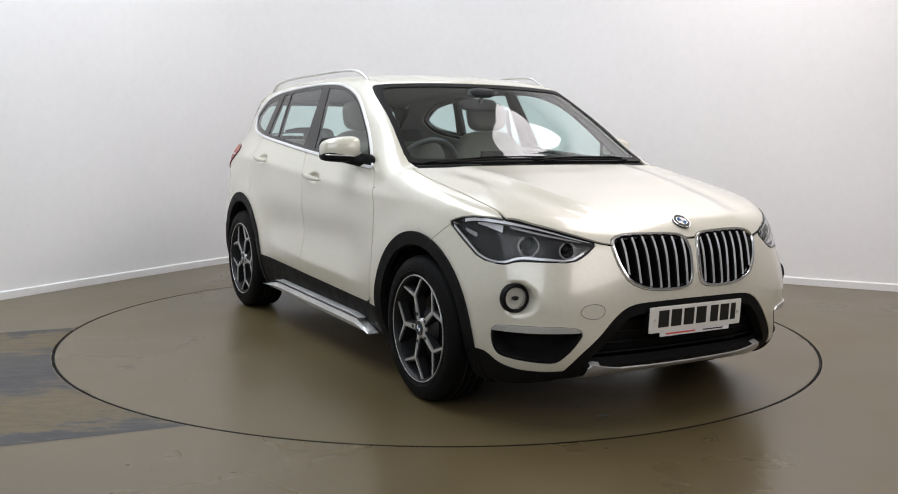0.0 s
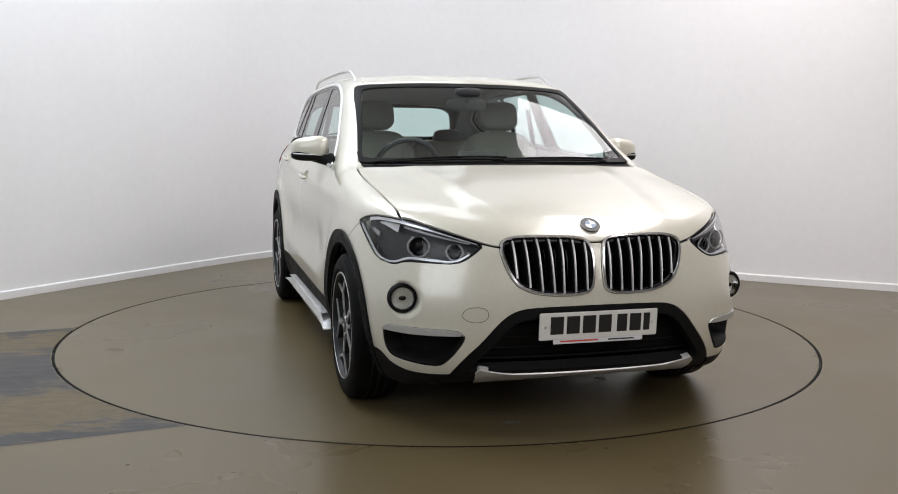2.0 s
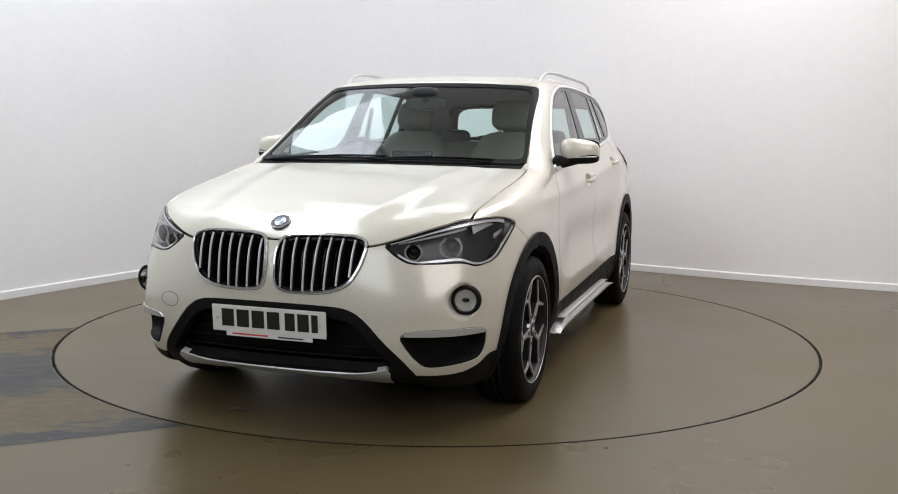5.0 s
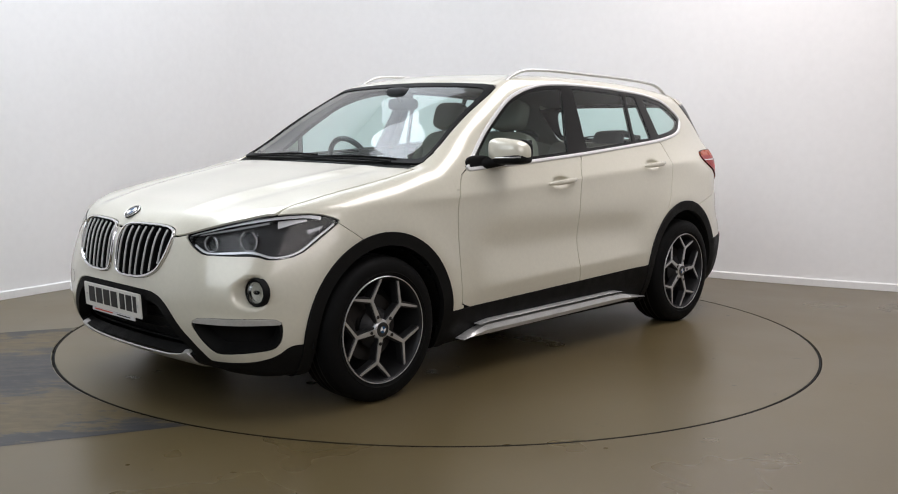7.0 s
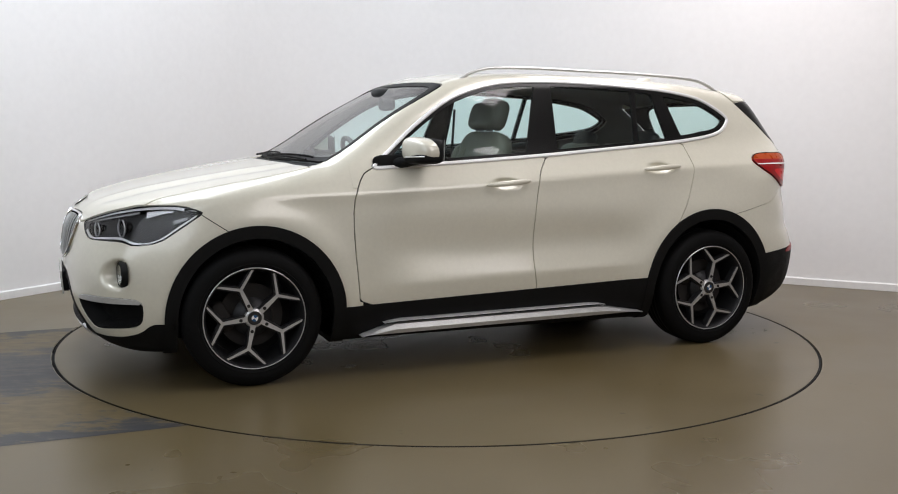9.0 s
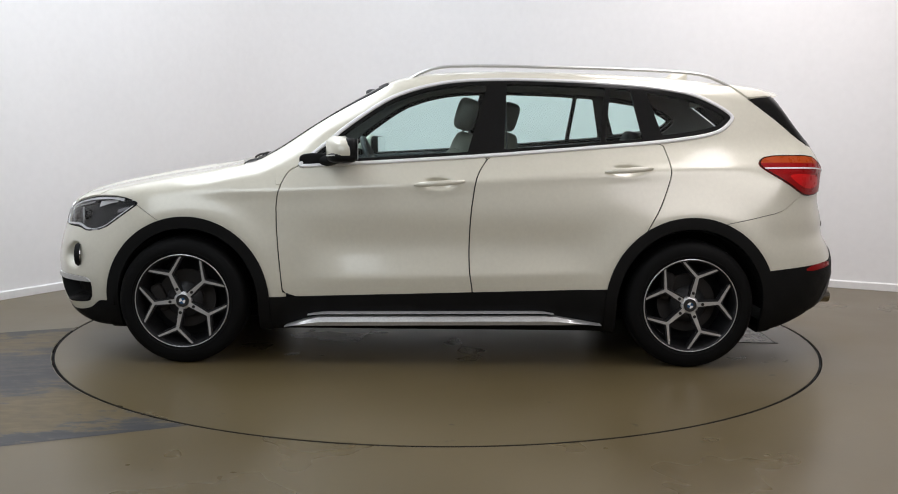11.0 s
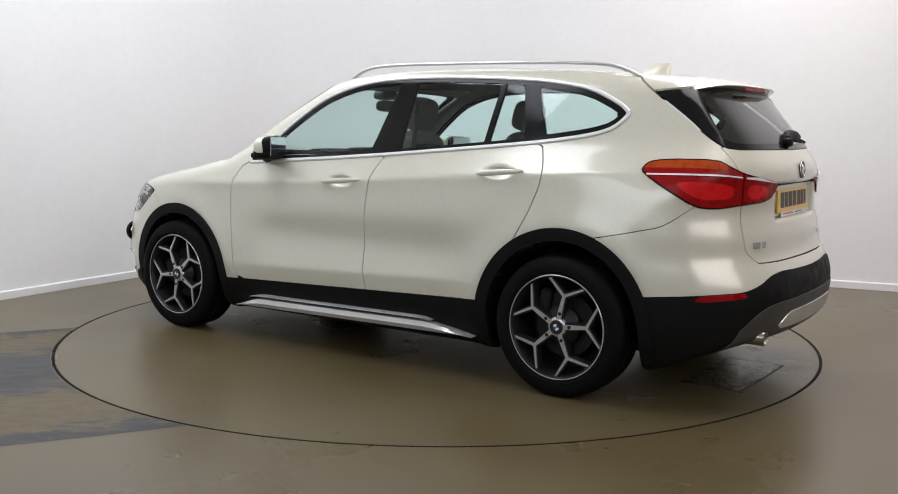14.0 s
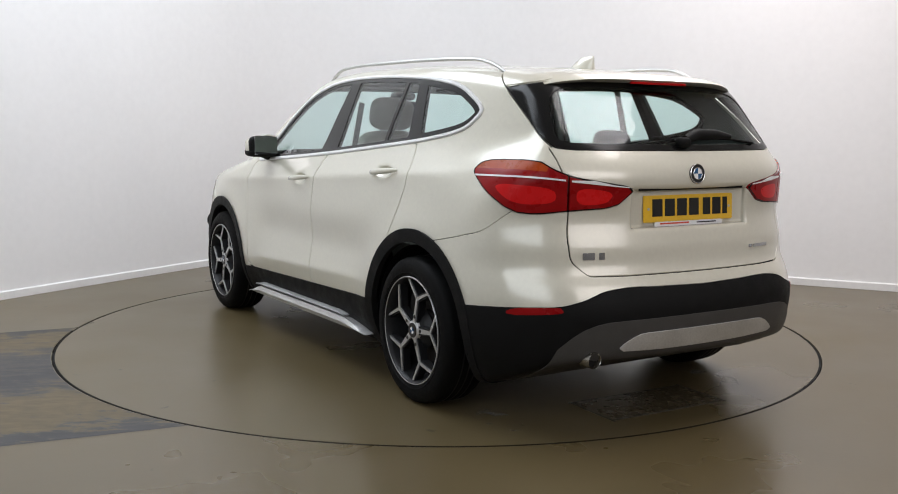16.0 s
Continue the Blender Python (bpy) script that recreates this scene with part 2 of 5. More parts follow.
def body(x, y, z):
    """Below zero inside the body; near the surface about the distance to it in metres."""
    y = np.abs(y)
    cab = step(z, 1.05, 1.2)
    # top: bonnet, windscreen and roof in one profile, bowed across
    xs = x + (0.13 * step(x, -0.1, 0.5) * (1 - 0.6 * step(x, 1.0, 1.3))) * y * y + 0.06 * step(x, 1.25, 1.9) * y * y
    zt = TOP(xs)
    sl = (TOP(xs + 0.01) - TOP(xs - 0.01)) / 0.02
    crown = 0.075 * (1 - step(x, 0.2, 0.6)) * y * y + 0.03 * step(x, 0.2, 0.6) * y * y + step(x, 1.0, 1.3) * 0.05 * y ** 4
    # raised ridges and soft dome of the bonnet
    hood = step(x, 0.95, 1.3) * (1 - step(x, 1.9, 2.1))
    ry = y - (0.50 - 0.16 * (x - 1.0))
    zt = zt - crown + hood * 0.008 * np.exp(-np.sqrt(ry * ry + 0.012 ** 2) / 0.06) - hood * 0.006 * np.exp(-((ry - 0.10) / 0.06) ** 2)
    top = (z - zt) / np.sqrt(1 + sl * sl)
    w = half_width(x, z)
    tilt = (half_width(x, z + 0.02) - half_width(x, z - 0.02)) / 0.04
    side = (y - w) / np.sqrt(1 + tilt * tilt)
    q = y / 0.76
    front = x - FRONT(z) + (0.085 + 0.075 * step(z, 0.5, 0.85)) * q ** 2 + 0.12 * q ** 6
    front = front / np.sqrt(1 + (0.3 * q + 0.8 * q ** 5) ** 2)
    rsl = np.where(z > 1.1, 0.76, 0.15)
    rear = REAR(z) - x + 0.085 * q ** 2 + 0.13 * q ** 6
    rear = rear / np.sqrt(1 + rsl ** 2 * cab + (0.25 * q + 0.8 * q ** 5) ** 2)
    low = (0.175 + 0.06 * step(x, 1.8, 2.15) + 0.15 * step(-x, 1.7, 2.2)) - z
    f = smax(top, side, 0.075)
    f = smax(f, front, 0.07)
    f = smax(f, rear, 0.05)
    f = smax(f, low, 0.04)
    # recess of the rear plate; pockets of the fog lamps, open ahead
    plate = np.maximum(np.maximum(y - 0.33, np.abs(z - 0.925) - 0.078), x + 2.128)
    f = smax(f, -plate, 0.02)
    px, py, pz = x - 1.915, y - 0.757, z - 0.558
    r = np.hypot(py - 0.14 * px, pz) - 0.061
    f = smax(f, -smax(r, -(px + 0.14 * py), 0.012), 0.018)
    # hollows behind the door handles
    for hx, hz in ((-0.005, 0.962), (-0.985, 1.037)):
        d = np.sqrt(((x - hx) / 0.078) ** 2 + ((y - w - 0.004) / 0.026) ** 2 + ((z - hz) / 0.028) ** 2)
        f = smax(f, -(d - 1) * 0.026, 0.012)
    return f


def gradient(f, v, h=2e-4):
    x, y, z = v.T
    return np.stack([f(x + h, y, z) - f(x - h, y, z), f(x, y + h, z) - f(x, y - h, z), f(x, y, z + h) - f(x, y, z - h)], 1) / (2 * h)


def net_surface(f, lo, hi, cell):
    """Surface nets over a grid: vertices, normals and triangles of f = 0, moved onto the surface."""
    ax = [np.arange(lo[i], hi[i] + cell, cell) for i in range(3)]
    g = f(ax[0][:, None, None], ax[1][None, :, None], ax[2][None, None, :])
    s = g < 0
    n = [len(a) - 1 for a in ax]
    c = sum(s[i:n[0] + i, j:n[1] + j, k:n[2] + k].astype(np.int8) for i in (0, 1) for j in (0, 1) for k in (0, 1))
    live = (c > 0) & (c < 8)
    idx = np.full(live.shape, -1)
    at = np.argwhere(live)
    idx[live] = np.arange(len(at))
    v = np.array(lo) + (at + 0.5) * cell
    quads = []
    for a in range(3):
        b, d = (a + 1) % 3, (a + 2) % 3
        lo_, hi_ = [slice(None)] * 3, [slice(None)] * 3
        lo_[a], hi_[a] = slice(0, -1), slice(1, None)
        cross = s[tuple(lo_)] != s[tuple(hi_)]
        e = np.argwhere(cross)
        e = e[(e[:, b] > 0) & (e[:, d] > 0) & (e[:, b] < n[b]) & (e[:, d] < n[d])]
        q = []
        for ob, od in ((0, 0), (1, 0), (1, 1), (0, 1)):
            k = e.copy()
            k[:, b] -= 1 - ob
            k[:, d] -= 1 - od
            q.append(idx[k[:, 0], k[:, 1], k[:, 2]])
        quads.append(np.stack(q, 1))
    quads = np.concatenate(quads)
    for _ in range(6):
        gr = gradient(f, v)
        move = (f(*v.T) / np.maximum((gr * gr).sum(1), 0.05))[:, None] * gr
        v = v - np.clip(move, -cell, cell)
    nrm = gradient(f, v)
    nrm /= np.linalg.norm(nrm, axis=1)[:, None]
    tri = np.concatenate([quads[:, [0, 1, 2]], quads[:, [0, 2, 3]]])
    return orient((v, nrm, tri))


def orient(m):
    v, nrm, t = m
    fn = np.cross(v[t[:, 1]] - v[t[:, 0]], v[t[:, 2]] - v[t[:, 0]])
    flip = (fn * nrm[t].sum(1)).sum(1) < 0
    t = t.copy()
    t[flip] = t[flip][:, ::-1]
    return v, nrm, t


def clip(m, phi):
    """The piece of a mesh (vertices, normals, triangles) where phi < 0, cut along phi = 0."""
    v, nrm, t = m
    phi = np.where(np.abs(phi) < 1e-6, -1e-6, phi)
    s = phi < 0
    k = s[t].sum(1)
    keep = [t[k == 3]]
    mixed = t[(k == 1) | (k == 2)]
    if len(mixed):
        one = s[mixed].sum(1) == 1
        odd = np.where(one, np.argmax(s[mixed], 1), np.argmin(s[mixed], 1))
        r = np.arange(len(mixed))
        a, b, c = mixed[r, odd], mixed[r, (odd + 1) % 3], mixed[r, (odd + 2) % 3]
        e = np.sort(np.concatenate([np.stack([a, b], 1), np.stack([a, c], 1)]), 1)
        u, inv = np.unique(e, axis=0, return_inverse=True)
        inv = inv.reshape(-1)
        w = (phi[u[:, 0]] / (phi[u[:, 0]] - phi[u[:, 1]]))[:, None]
        base = len(v)
        nn = nrm[u[:, 0]] * (1 - w) + nrm[u[:, 1]] * w
        v = np.concatenate([v, v[u[:, 0]] * (1 - w) + v[u[:, 1]] * w])
        nrm = np.concatenate([nrm, nn / np.linalg.norm(nn, axis=1)[:, None]])
        ab, ac = base + inv[:len(mixed)], base + inv[len(mixed):]
        keep.append(np.stack([a, ab, ac], 1)[one])
        two = ~one
        keep.append(np.stack([ab, b, c], 1)[two])
        keep.append(np.stack([ab, c, ac], 1)[two])
    t = np.concatenate(keep)
    used = np.unique(t)
    re = np.zeros(len(v), int)
    re[used] = np.arange(len(used))
    return v[used], nrm[used], re[t]


def rounded(points, times=3):
    """A closed outline with its corners cut round."""
    p = np.array(points, float)
    for _ in range(times):
        nx = np.roll(p, -1, 0)
        p = np.stack([p * 0.78 + nx * 0.22, p * 0.22 + nx * 0.78], 1).reshape(-1, 2)
    return p


def outline(u, v, poly):
    """Signed distance to a closed outline in a plane, below zero inside."""
    p = np.asarray(poly, float)
    lo, hi = p.min(0), p.max(0)
    off = np.maximum(np.maximum(lo[0] - u, u - hi[0]), np.maximum(lo[1] - v, v - hi[1]))
    near = off < 0.06
    if not near.all():
        d = off.copy()
        d[near] = outline(u[near], v[near], p) if near.any() else 0
        return d
    best, inside = np.full(u.shape, 1e9), np.zeros(u.shape, bool)
    for a, b in zip(p, np.roll(p, -1, 0)):
        dx, dy = b - a
        t = np.clip(((u - a[0]) * dx + (v - a[1]) * dy) / max(dx * dx + dy * dy, 1e-12), 0, 1)
        best = np.minimum(best, np.hypot(u - a[0] - t * dx, v - a[1] - t * dy))
        cross = (a[1] > v) != (b[1] > v)
        if dy:
            inside ^= cross & (u < a[0] + (v - a[1]) * dx / dy)
    return np.where(inside, -best, best)


SHELL = net_surface(body, (-2.32, -0.0225, 0.12), (2.22, 0.96, 1.64), 0.015)
SHELL = clip(SHELL, -SHELL[0][:, 1])
SHELL[0][np.abs(SHELL[0][:, 1]) < 1e-5, 1] = 0.0


def front_angle(v):
    return np.degrees(np.arctan2(v[:, 1], v[:, 0] - 1.2))


def rear_angle(v):
    return np.degrees(np.arctan2(v[:, 1], -1.2 - v[:, 0]))


# ---- panels cut from the body's shape ----
def mirrored(m):
    v, nrm, t = m
    return v * (1, -1, 1), nrm * (1, -1, 1), t[:, ::-1]


def joined(*ms):
    vs, ns, ts, n = [], [], [], 0
    for v, nrm, t in ms:
        vs.append(v), ns.append(nrm), ts.append(t + n)
        n += len(v)
    return np.concatenate(vs), np.concatenate(ns), np.concatenate(ts)


def moved(m, d):
    """The patch moved outward along its normals by d."""
    return m[0] + m[1] * d, m[1], m[2]


def cut(m, fn, gap=0.004):
    d = fn(m[0])
    return clip(m, d + gap / 2), clip(m, gap / 2 - d)


def inside(m, fn):
    return clip(m, fn(m[0]))


def outside(m, fn):
    return clip(m, -fn(m[0]))


def tidy(ob, parent, label, mat):
    if mat:
        ob.data.materials.append(mat)
    if parent:
        ob.parent = parent
    if label:
        tagged(ob, label)
    return ob


def part(name, bm, material, parent, label="", smooth=True):
    """Links a bmesh as one mesh object under a thing or a part."""
    me = bpy.data.meshes.new(name)
    bmesh.ops.recalc_face_normals(bm, faces=bm.faces)
    bm.to_mesh(me)
    bm.free()
    if smooth:
        me.polygons.foreach_set("use_smooth", [True] * len(me.polygons))
        me.set_sharp_from_angle(angle=radians(38))
    return tidy(new(name, me), parent, label, material)


def sheet(name, m, material, parent, label="", rim=0.012):
    """A panel: the patch, its analytic normals, and a rim turned inward all round its edge."""
    v, nrm, t = m
    e = np.concatenate([t[:, [0, 1]], t[:, [1, 2]], t[:, [2, 0]]])
    key, inv, cnt = np.unique(np.sort(e, 1), axis=0, return_inverse=True, return_counts=True)
    edge = e[cnt[inv.reshape(-1)] == 1]
    edge = edge[~((np.abs(v[edge[:, 0], 1]) < 1e-6) & (np.abs(v[edge[:, 1], 1]) < 1e-6))]
    faces = [tuple(f) for f in t.tolist()]
    loops = nrm[t].reshape(-1, 3)
    verts = v
    if rim and len(edge):
        a, b = edge[:, 0], edge[:, 1]
        n0 = len(v)
        k = len(edge)
        verts = np.concatenate([v, v[a], v[b], v[b] - nrm[b] * rim, v[a] - nrm[a] * rim])
        i = np.arange(k)
        q = np.stack([n0 + k + i, n0 + i, n0 + 3 * k + i, n0 + 2 * k + i], 1)
        fn = np.cross(v[b] - v[a], nrm[a])
        fn /= np.maximum(np.linalg.norm(fn, axis=1), 1e-9)[:, None]
        faces += [tuple(f) for f in q.tolist()]
        soft = fn * 0.75 + nrm[a] * 0.25
        loops = np.concatenate([loops, np.repeat(soft, 4, 0)])
    me = bpy.data.meshes.new(name)
    me.from_pydata(verts.tolist(), [], faces)
    me.polygons.foreach_set("use_smooth", [True] * len(me.polygons))
    me.normals_split_custom_set(loops.tolist())
    return tidy(new(name, me), parent, label, material)


def pair(name, m, material, parents, label="", rim=0.012):
    """A panel of the left side and its mirror image on the right."""
    if not isinstance(parents, tuple):
        parents = (parents, parents)
    return sheet(name, m, material, parents[0], label, rim), sheet(name, mirrored(m), material, parents[1], label, rim)


def whole(name, m, material, parent, label="", rim=0.012):
    """A panel that runs across the middle."""
    return sheet(name, joined(m, mirrored(m)), material, parent, label, rim)


def solve_axis(fn, lo, hi):
    """The place between lo (inside) and hi (outside) where the body's surface lies."""
    for _ in range(18):
        mid = (lo + hi) / 2
        lo, hi = (mid, hi) if fn(mid) < 0 else (lo, mid)
    return (lo + hi) / 2


def one(x, y, z):
    return float(body(np.array([x]), np.array([y]), np.array([z]))[0])


def front_x(y, z):
    return solve_axis(lambda q: one(q, y, z), 1.3, 2.4)


def rear_x(y, z):
    return solve_axis(lambda q: one(q, y, z), -1.4, -2.5)


def side_y(x, z):
    return solve_axis(lambda q: one(x, q, z), 0.2, 1.1)


def top_z(x, y):
    return solve_axis(lambda q: one(x, y, q), 0.6, 1.8)


def normal_at(x, y, z):
    n = gradient(body, np.array([[x, y, z]]))[0]
    return Vector(n).normalized()


car = tagged(new("car"), "pearl white five-door family car with black cladding, parked on the turntable", "car")


# outlines: F over (angle round the nose, z), R over (angle round the tail, z), S over (x, z), Y over (y, z)
def F(points, times=2):
    p = rounded([(math.radians(a) * 0.9, z) for a, z in points], times)
    return lambda v: np.maximum(outline(np.radians(front_angle(v)) * 0.9, v[:, 2], p), 1.3 - v[:, 0])


def R(points, times=2):
    p = rounded([(math.radians(a) * 0.95, z) for a, z in points], times)
    return lambda v: np.maximum(outline(np.radians(rear_angle(v)) * 0.95, v[:, 2], p), v[:, 0] + 1.3)


def S(points, times=2):
    p = rounded(points, times)
    return lambda v: np.maximum(outline(v[:, 0], v[:, 2], p), 0.35 - v[:, 1])


def Y(points, front=True, times=2, at=1.0):
    p = rounded(points, times)
    return lambda v: np.maximum(outline(v[:, 1], v[:, 2], p), (at - v[:, 0]) if front else (v[:, 0] + at))


def arch(cx, a, b, grow=0.0):
    """A wheel arch: an ellipse above the hub, straight below it."""
    def fn(v):
        dz = np.maximum(v[:, 2] - 0.335, 0)
        d = np.hypot((v[:, 0] - cx) / (a + grow), dz / (b + grow))
        return np.maximum((d - 1) * (a + grow), 0.42 - v[:, 1])
    return fn


def line(knots, axis=0):
    """z below a curve over x (axis 0) or over an angle function."""
    c = Curve(*knots)
    if axis == 0:
        return lambda v: v[:, 2] - c(v[:, 0])
    if axis == "F":
        return lambda v: v[:, 2] - c(front_angle(v))
    return lambda v: v[:, 2] - c(rear_angle(v))


def both(*fns):
    return lambda v: functools.reduce(np.maximum, [f(v) for f in fns])


def either(*fns):
    return lambda v: functools.reduce(np.minimum, [f(v) for f in fns])


def ahead(x0):
    return lambda v: x0 - v[:, 0]


def behind(x0):
    return lambda v: v[:, 0] - x0


FARCH, RARCH = (1.312, 0.433, 0.445), (-1.338, 0.450, 0.463)
HEADLAMP = F([(27.6, 0.786), (33, 0.811), (43, 0.853), (52, 0.877), (61, 0.879), (67.8, 0.846), (66, 0.826), (61.5, 0.772), (56, 0.705), (49.5, 0.689), (46, 0.709), (40, 0.709), (33.5, 0.709), (30.6, 0.737)], 1)
KIDNEY_PTS = [(0.405, 0.768), (0.392, 0.803), (0.33, 0.821), (0.10, 0.819), (0.032, 0.805), (0.014, 0.745), (0.016, 0.63), (0.035, 0.593), (0.10, 0.580), (0.255, 0.586), (0.345, 0.622), (0.385, 0.69)]
KIDNEY = Y(KIDNEY_PTS, at=1.9)
LOWGRILLE = Y([(-0.4, 0.542), (0.28, 0.540), (0.36, 0.522), (0.415, 0.480), (0.482, 0.40), (0.55, 0.325), (0.60, 0.24), (0.60, 0.10), (-0.4, 0.10)], at=1.85)
INLET = F([(30.6, 0.425), (33.0, 0.452), (46, 0.450), (51.6, 0.440), (52.2, 0.40), (51.8, 0.345), (50.4, 0.312), (47.5, 0.302), (38.5, 0.290), (36.2, 0.298), (33.2, 0.352)], 1)
DLO_PTS = [(0.762, 1.032), (0.55, 1.047), (0.275, 1.062), (-0.26, 1.098), (-0.75, 1.139), (-1.18, 1.177), (-1.41, 1.210), (-1.52, 1.243), (-1.592, 1.318), (-1.54, 1.368), (-1.38, 1.447), (-1.20, 1.478),
           (-1.045, 1.495), (-0.70, 1.514), (-0.35, 1.521), (-0.08, 1.508), (0.1, 1.472), (0.268, 1.412), (0.48, 1.267), (0.622, 1.145)]
DLO = S(DLO_PTS, 1)
SCREEN = Y([(-0.5, 1.499), (0.0, 1.506), (0.3, 1.503), (0.615, 1.488), (0.645, 1.462), (0.690, 1.27), (0.735, 1.10), (0.745, 1.072), (0.6, 1.074), (0.0, 1.079), (-0.5, 1.074)], at=0.15, times=1)
SCREENCLEAR = Y([(-0.5, 1.475), (0.0, 1.484), (0.3, 1.482), (0.580, 1.470), (0.620, 1.44), (0.668, 1.25), (0.713, 1.115), (0.708, 1.095), (0.6, 1.094), (0.0, 1.099), (-0.5, 1.094)], at=0.15)
FLANK = Curve((1.14, -2.06), (1.20, -1.962), (1.30, -1.835), (1.40, -1.70), (1.46, -1.62), (1.56, -1.49))
REARWIN_Y = Y([(-0.5, 1.462), (0.0, 1.474), (0.2, 1.472), (0.46, 1.455), (0.57, 1.437), (0.66, 1.418), (0.73, 1.38), (0.74, 1.205), (0.63, 1.163), (0.3, 1.161), (-0.3, 1.159)], False, 1, 1.55)
REARCLEAR = Y([(-0.4, 1.425), (0.40, 1.425), (0.50, 1.415), (0.565, 1.375), (0.60, 1.24), (0.60, 1.20), (0.55, 1.188), (-0.4, 1.182)], False, 2, 1.55)
REARWIN = lambda v: np.maximum(REARWIN_Y(v), (v[:, 0] - FLANK(v[:, 2])) * 0.55)
TAILLAMP = R([(58.6, 1.072), (56.5, 1.108), (52, 1.121), (41, 1.122), (38.1, 1.090), (33.6, 1.057), (26, 1.034), (18.8, 1.012), (20.2, 0.985), (24.0, 0.934), (34.8, 0.922), (41.5, 0.907), (46.7, 0.915), (53.5, 0.995), (57.5, 1.05)], 1)
CLADF = both(ahead(1.3), line([(0, 0.2), (33, 0.262), (36, 0.257), (42, 0.255), (47, 0.262), (51, 0.285), (53.5, 0.315), (58, 0.322), (64, 0.315), (75, 0.30)], "F"))
CLADS = both(behind(1.2), ahead(-1.2), line([(-1.4, 0.433), (1.4, 0.341)]))
CLADR = both(behind(-1.3), line([(0, 0.612), (12, 0.616), (24, 0.616), (27, 0.607), (31, 0.577), (35.5, 0.553), (41, 0.545), (46, 0.538), (58, 0.518), (80, 0.50)], "R"))

# wheel openings, arch lips and lower cladding
skin = outside(SHELL, either(arch(*FARCH, -0.060), arch(*RARCH, -0.060)))
lip, skin = cut(skin, arch(*FARCH), 0.0)
lip2, skin = cut(skin, arch(*RARCH), 0.0)
pair("wheel_arch_trim", moved(lip, 0.010), CLAD, car, "black grained arch trim", 0.03)
pair("wheel_arch_trim", moved(lip2, 0.010), CLAD, car, "black grained arch trim", 0.03)
low, skin = cut(skin, CLADS, 0.002)
pair("sill_cladding", moved(low, 0.004), CLAD, car, "black sill cladding", 0.03)

# nose
grille, skin = cut(skin, LOWGRILLE, 0.003)
lowf, skin = cut(skin, CLADF, 0.002)
pair("bumper_cladding", moved(lowf, 0.003), CLAD, car, "black lower bumper corner", 0.03)
kid, skin = cut(skin, KIDNEY, 0.004)
headlamp, skin = cut(skin, HEADLAMP, 0.005)
inlet, skin = cut(skin, INLET, 0.002)

# glazing
dlo, skin = cut(skin, DLO, 0.002)
screen, skin = cut(skin, SCREEN, 0.004)

# tail
tail, skin = cut(skin, TAILLAMP, 0.004)
rwin, skin = cut(skin, REARWIN, 0.004)
lowr, skin = cut(skin, CLADR, 0.003)

GATE_Y = Curve((0.60, 0.50), (0.664, 0.546), (0.717, 0.600), (0.785, 0.613), (0.92, 0.605), (1.0, 0.615), (1.10, 0.633), (1.161, 0.640), (1.25, 0.650), (1.40, 0.645), (1.6, 0.645))
GATE_X = Curve((0.0, -1.47), (0.25, -1.485), (0.42, -1.52), (0.56, -1.575), (0.64, -1.60), (0.75, -1.62))
GATE = both(behind(-1.3), lambda v: np.where(v[:, 2] > 1.175, (v[:, 0] - FLANK(v[:, 2])) * 0.55 - 0.002, v[:, 1] - GATE_Y(v[:, 2])), lambda v: 0.664 + 0.02 * np.maximum(v[:, 1] - 0.4, 0) - v[:, 2], lambda v: v[:, 0] - GATE_X(v[:, 1]))
gate, skin = cut(skin, GATE, 0.006)
RBUMP = both(behind(-1.45), line([(-2.1, 0.99), (-1.93, 0.918), (-1.895, 0.890), (-1.83, 0.842), (-1.7, 0.803), (-1.55, 0.771), (-1.4, 0.74)]))
rbump, skin = cut(skin, either(RBUMP, both(behind(-1.94), line([(-2.4, 0.92), (-1.9, 0.92)]))), 0.004)
FBUMP = both(ahead(1.40), lambda v: (v[:, 2] - 0.753) * 0.83 - (v[:, 0] - 1.448) * 0.56, lambda v: v[:, 2] - 0.862)
HOODF = Curve((-5, 0.792), (0, 0.792), (15, 0.80), (24, 0.776), (28, 0.788), (33, 0.812), (43, 0.854), (50, 0.873), (54, 0.86), (60, 0.80), (70, 0.60), (90, 0.4), (180, 0.4))
HOODY = Curve((0.80, 0.745), (0.95, 0.762), (1.1, 0.772), (1.35, 0.765), (1.6, 0.752), (1.80, 0.742), (1.9, 0.75), (2.2, 0.80))
HOOD = both(ahead(0.85), lambda v: v[:, 1] - HOODY(v[:, 0]), lambda v: HOODF(front_angle(v)) - v[:, 2], lambda v: (1.115 - 0.16 * v[:, 1] ** 2) - v[:, 0])
bonnet, skin = cut(skin, HOOD, 0.010)
cowl, skin = cut(skin, both(ahead(0.85), lambda v: v[:, 1] - 0.735, lambda v: 1.02 - v[:, 2], lambda v: v[:, 0] - 1.2), 0.003)
fbump, skin = cut(skin, both(either(FBUMP, ahead(1.82)), lambda v: v[:, 2] - 0.862), 0.004)
roof, skin = cut(skin, both(lambda v: v[:, 1] - 0.575, lambda v: 1.40 - v[:, 2], behind(0.36), ahead(-1.75)), 0.005)
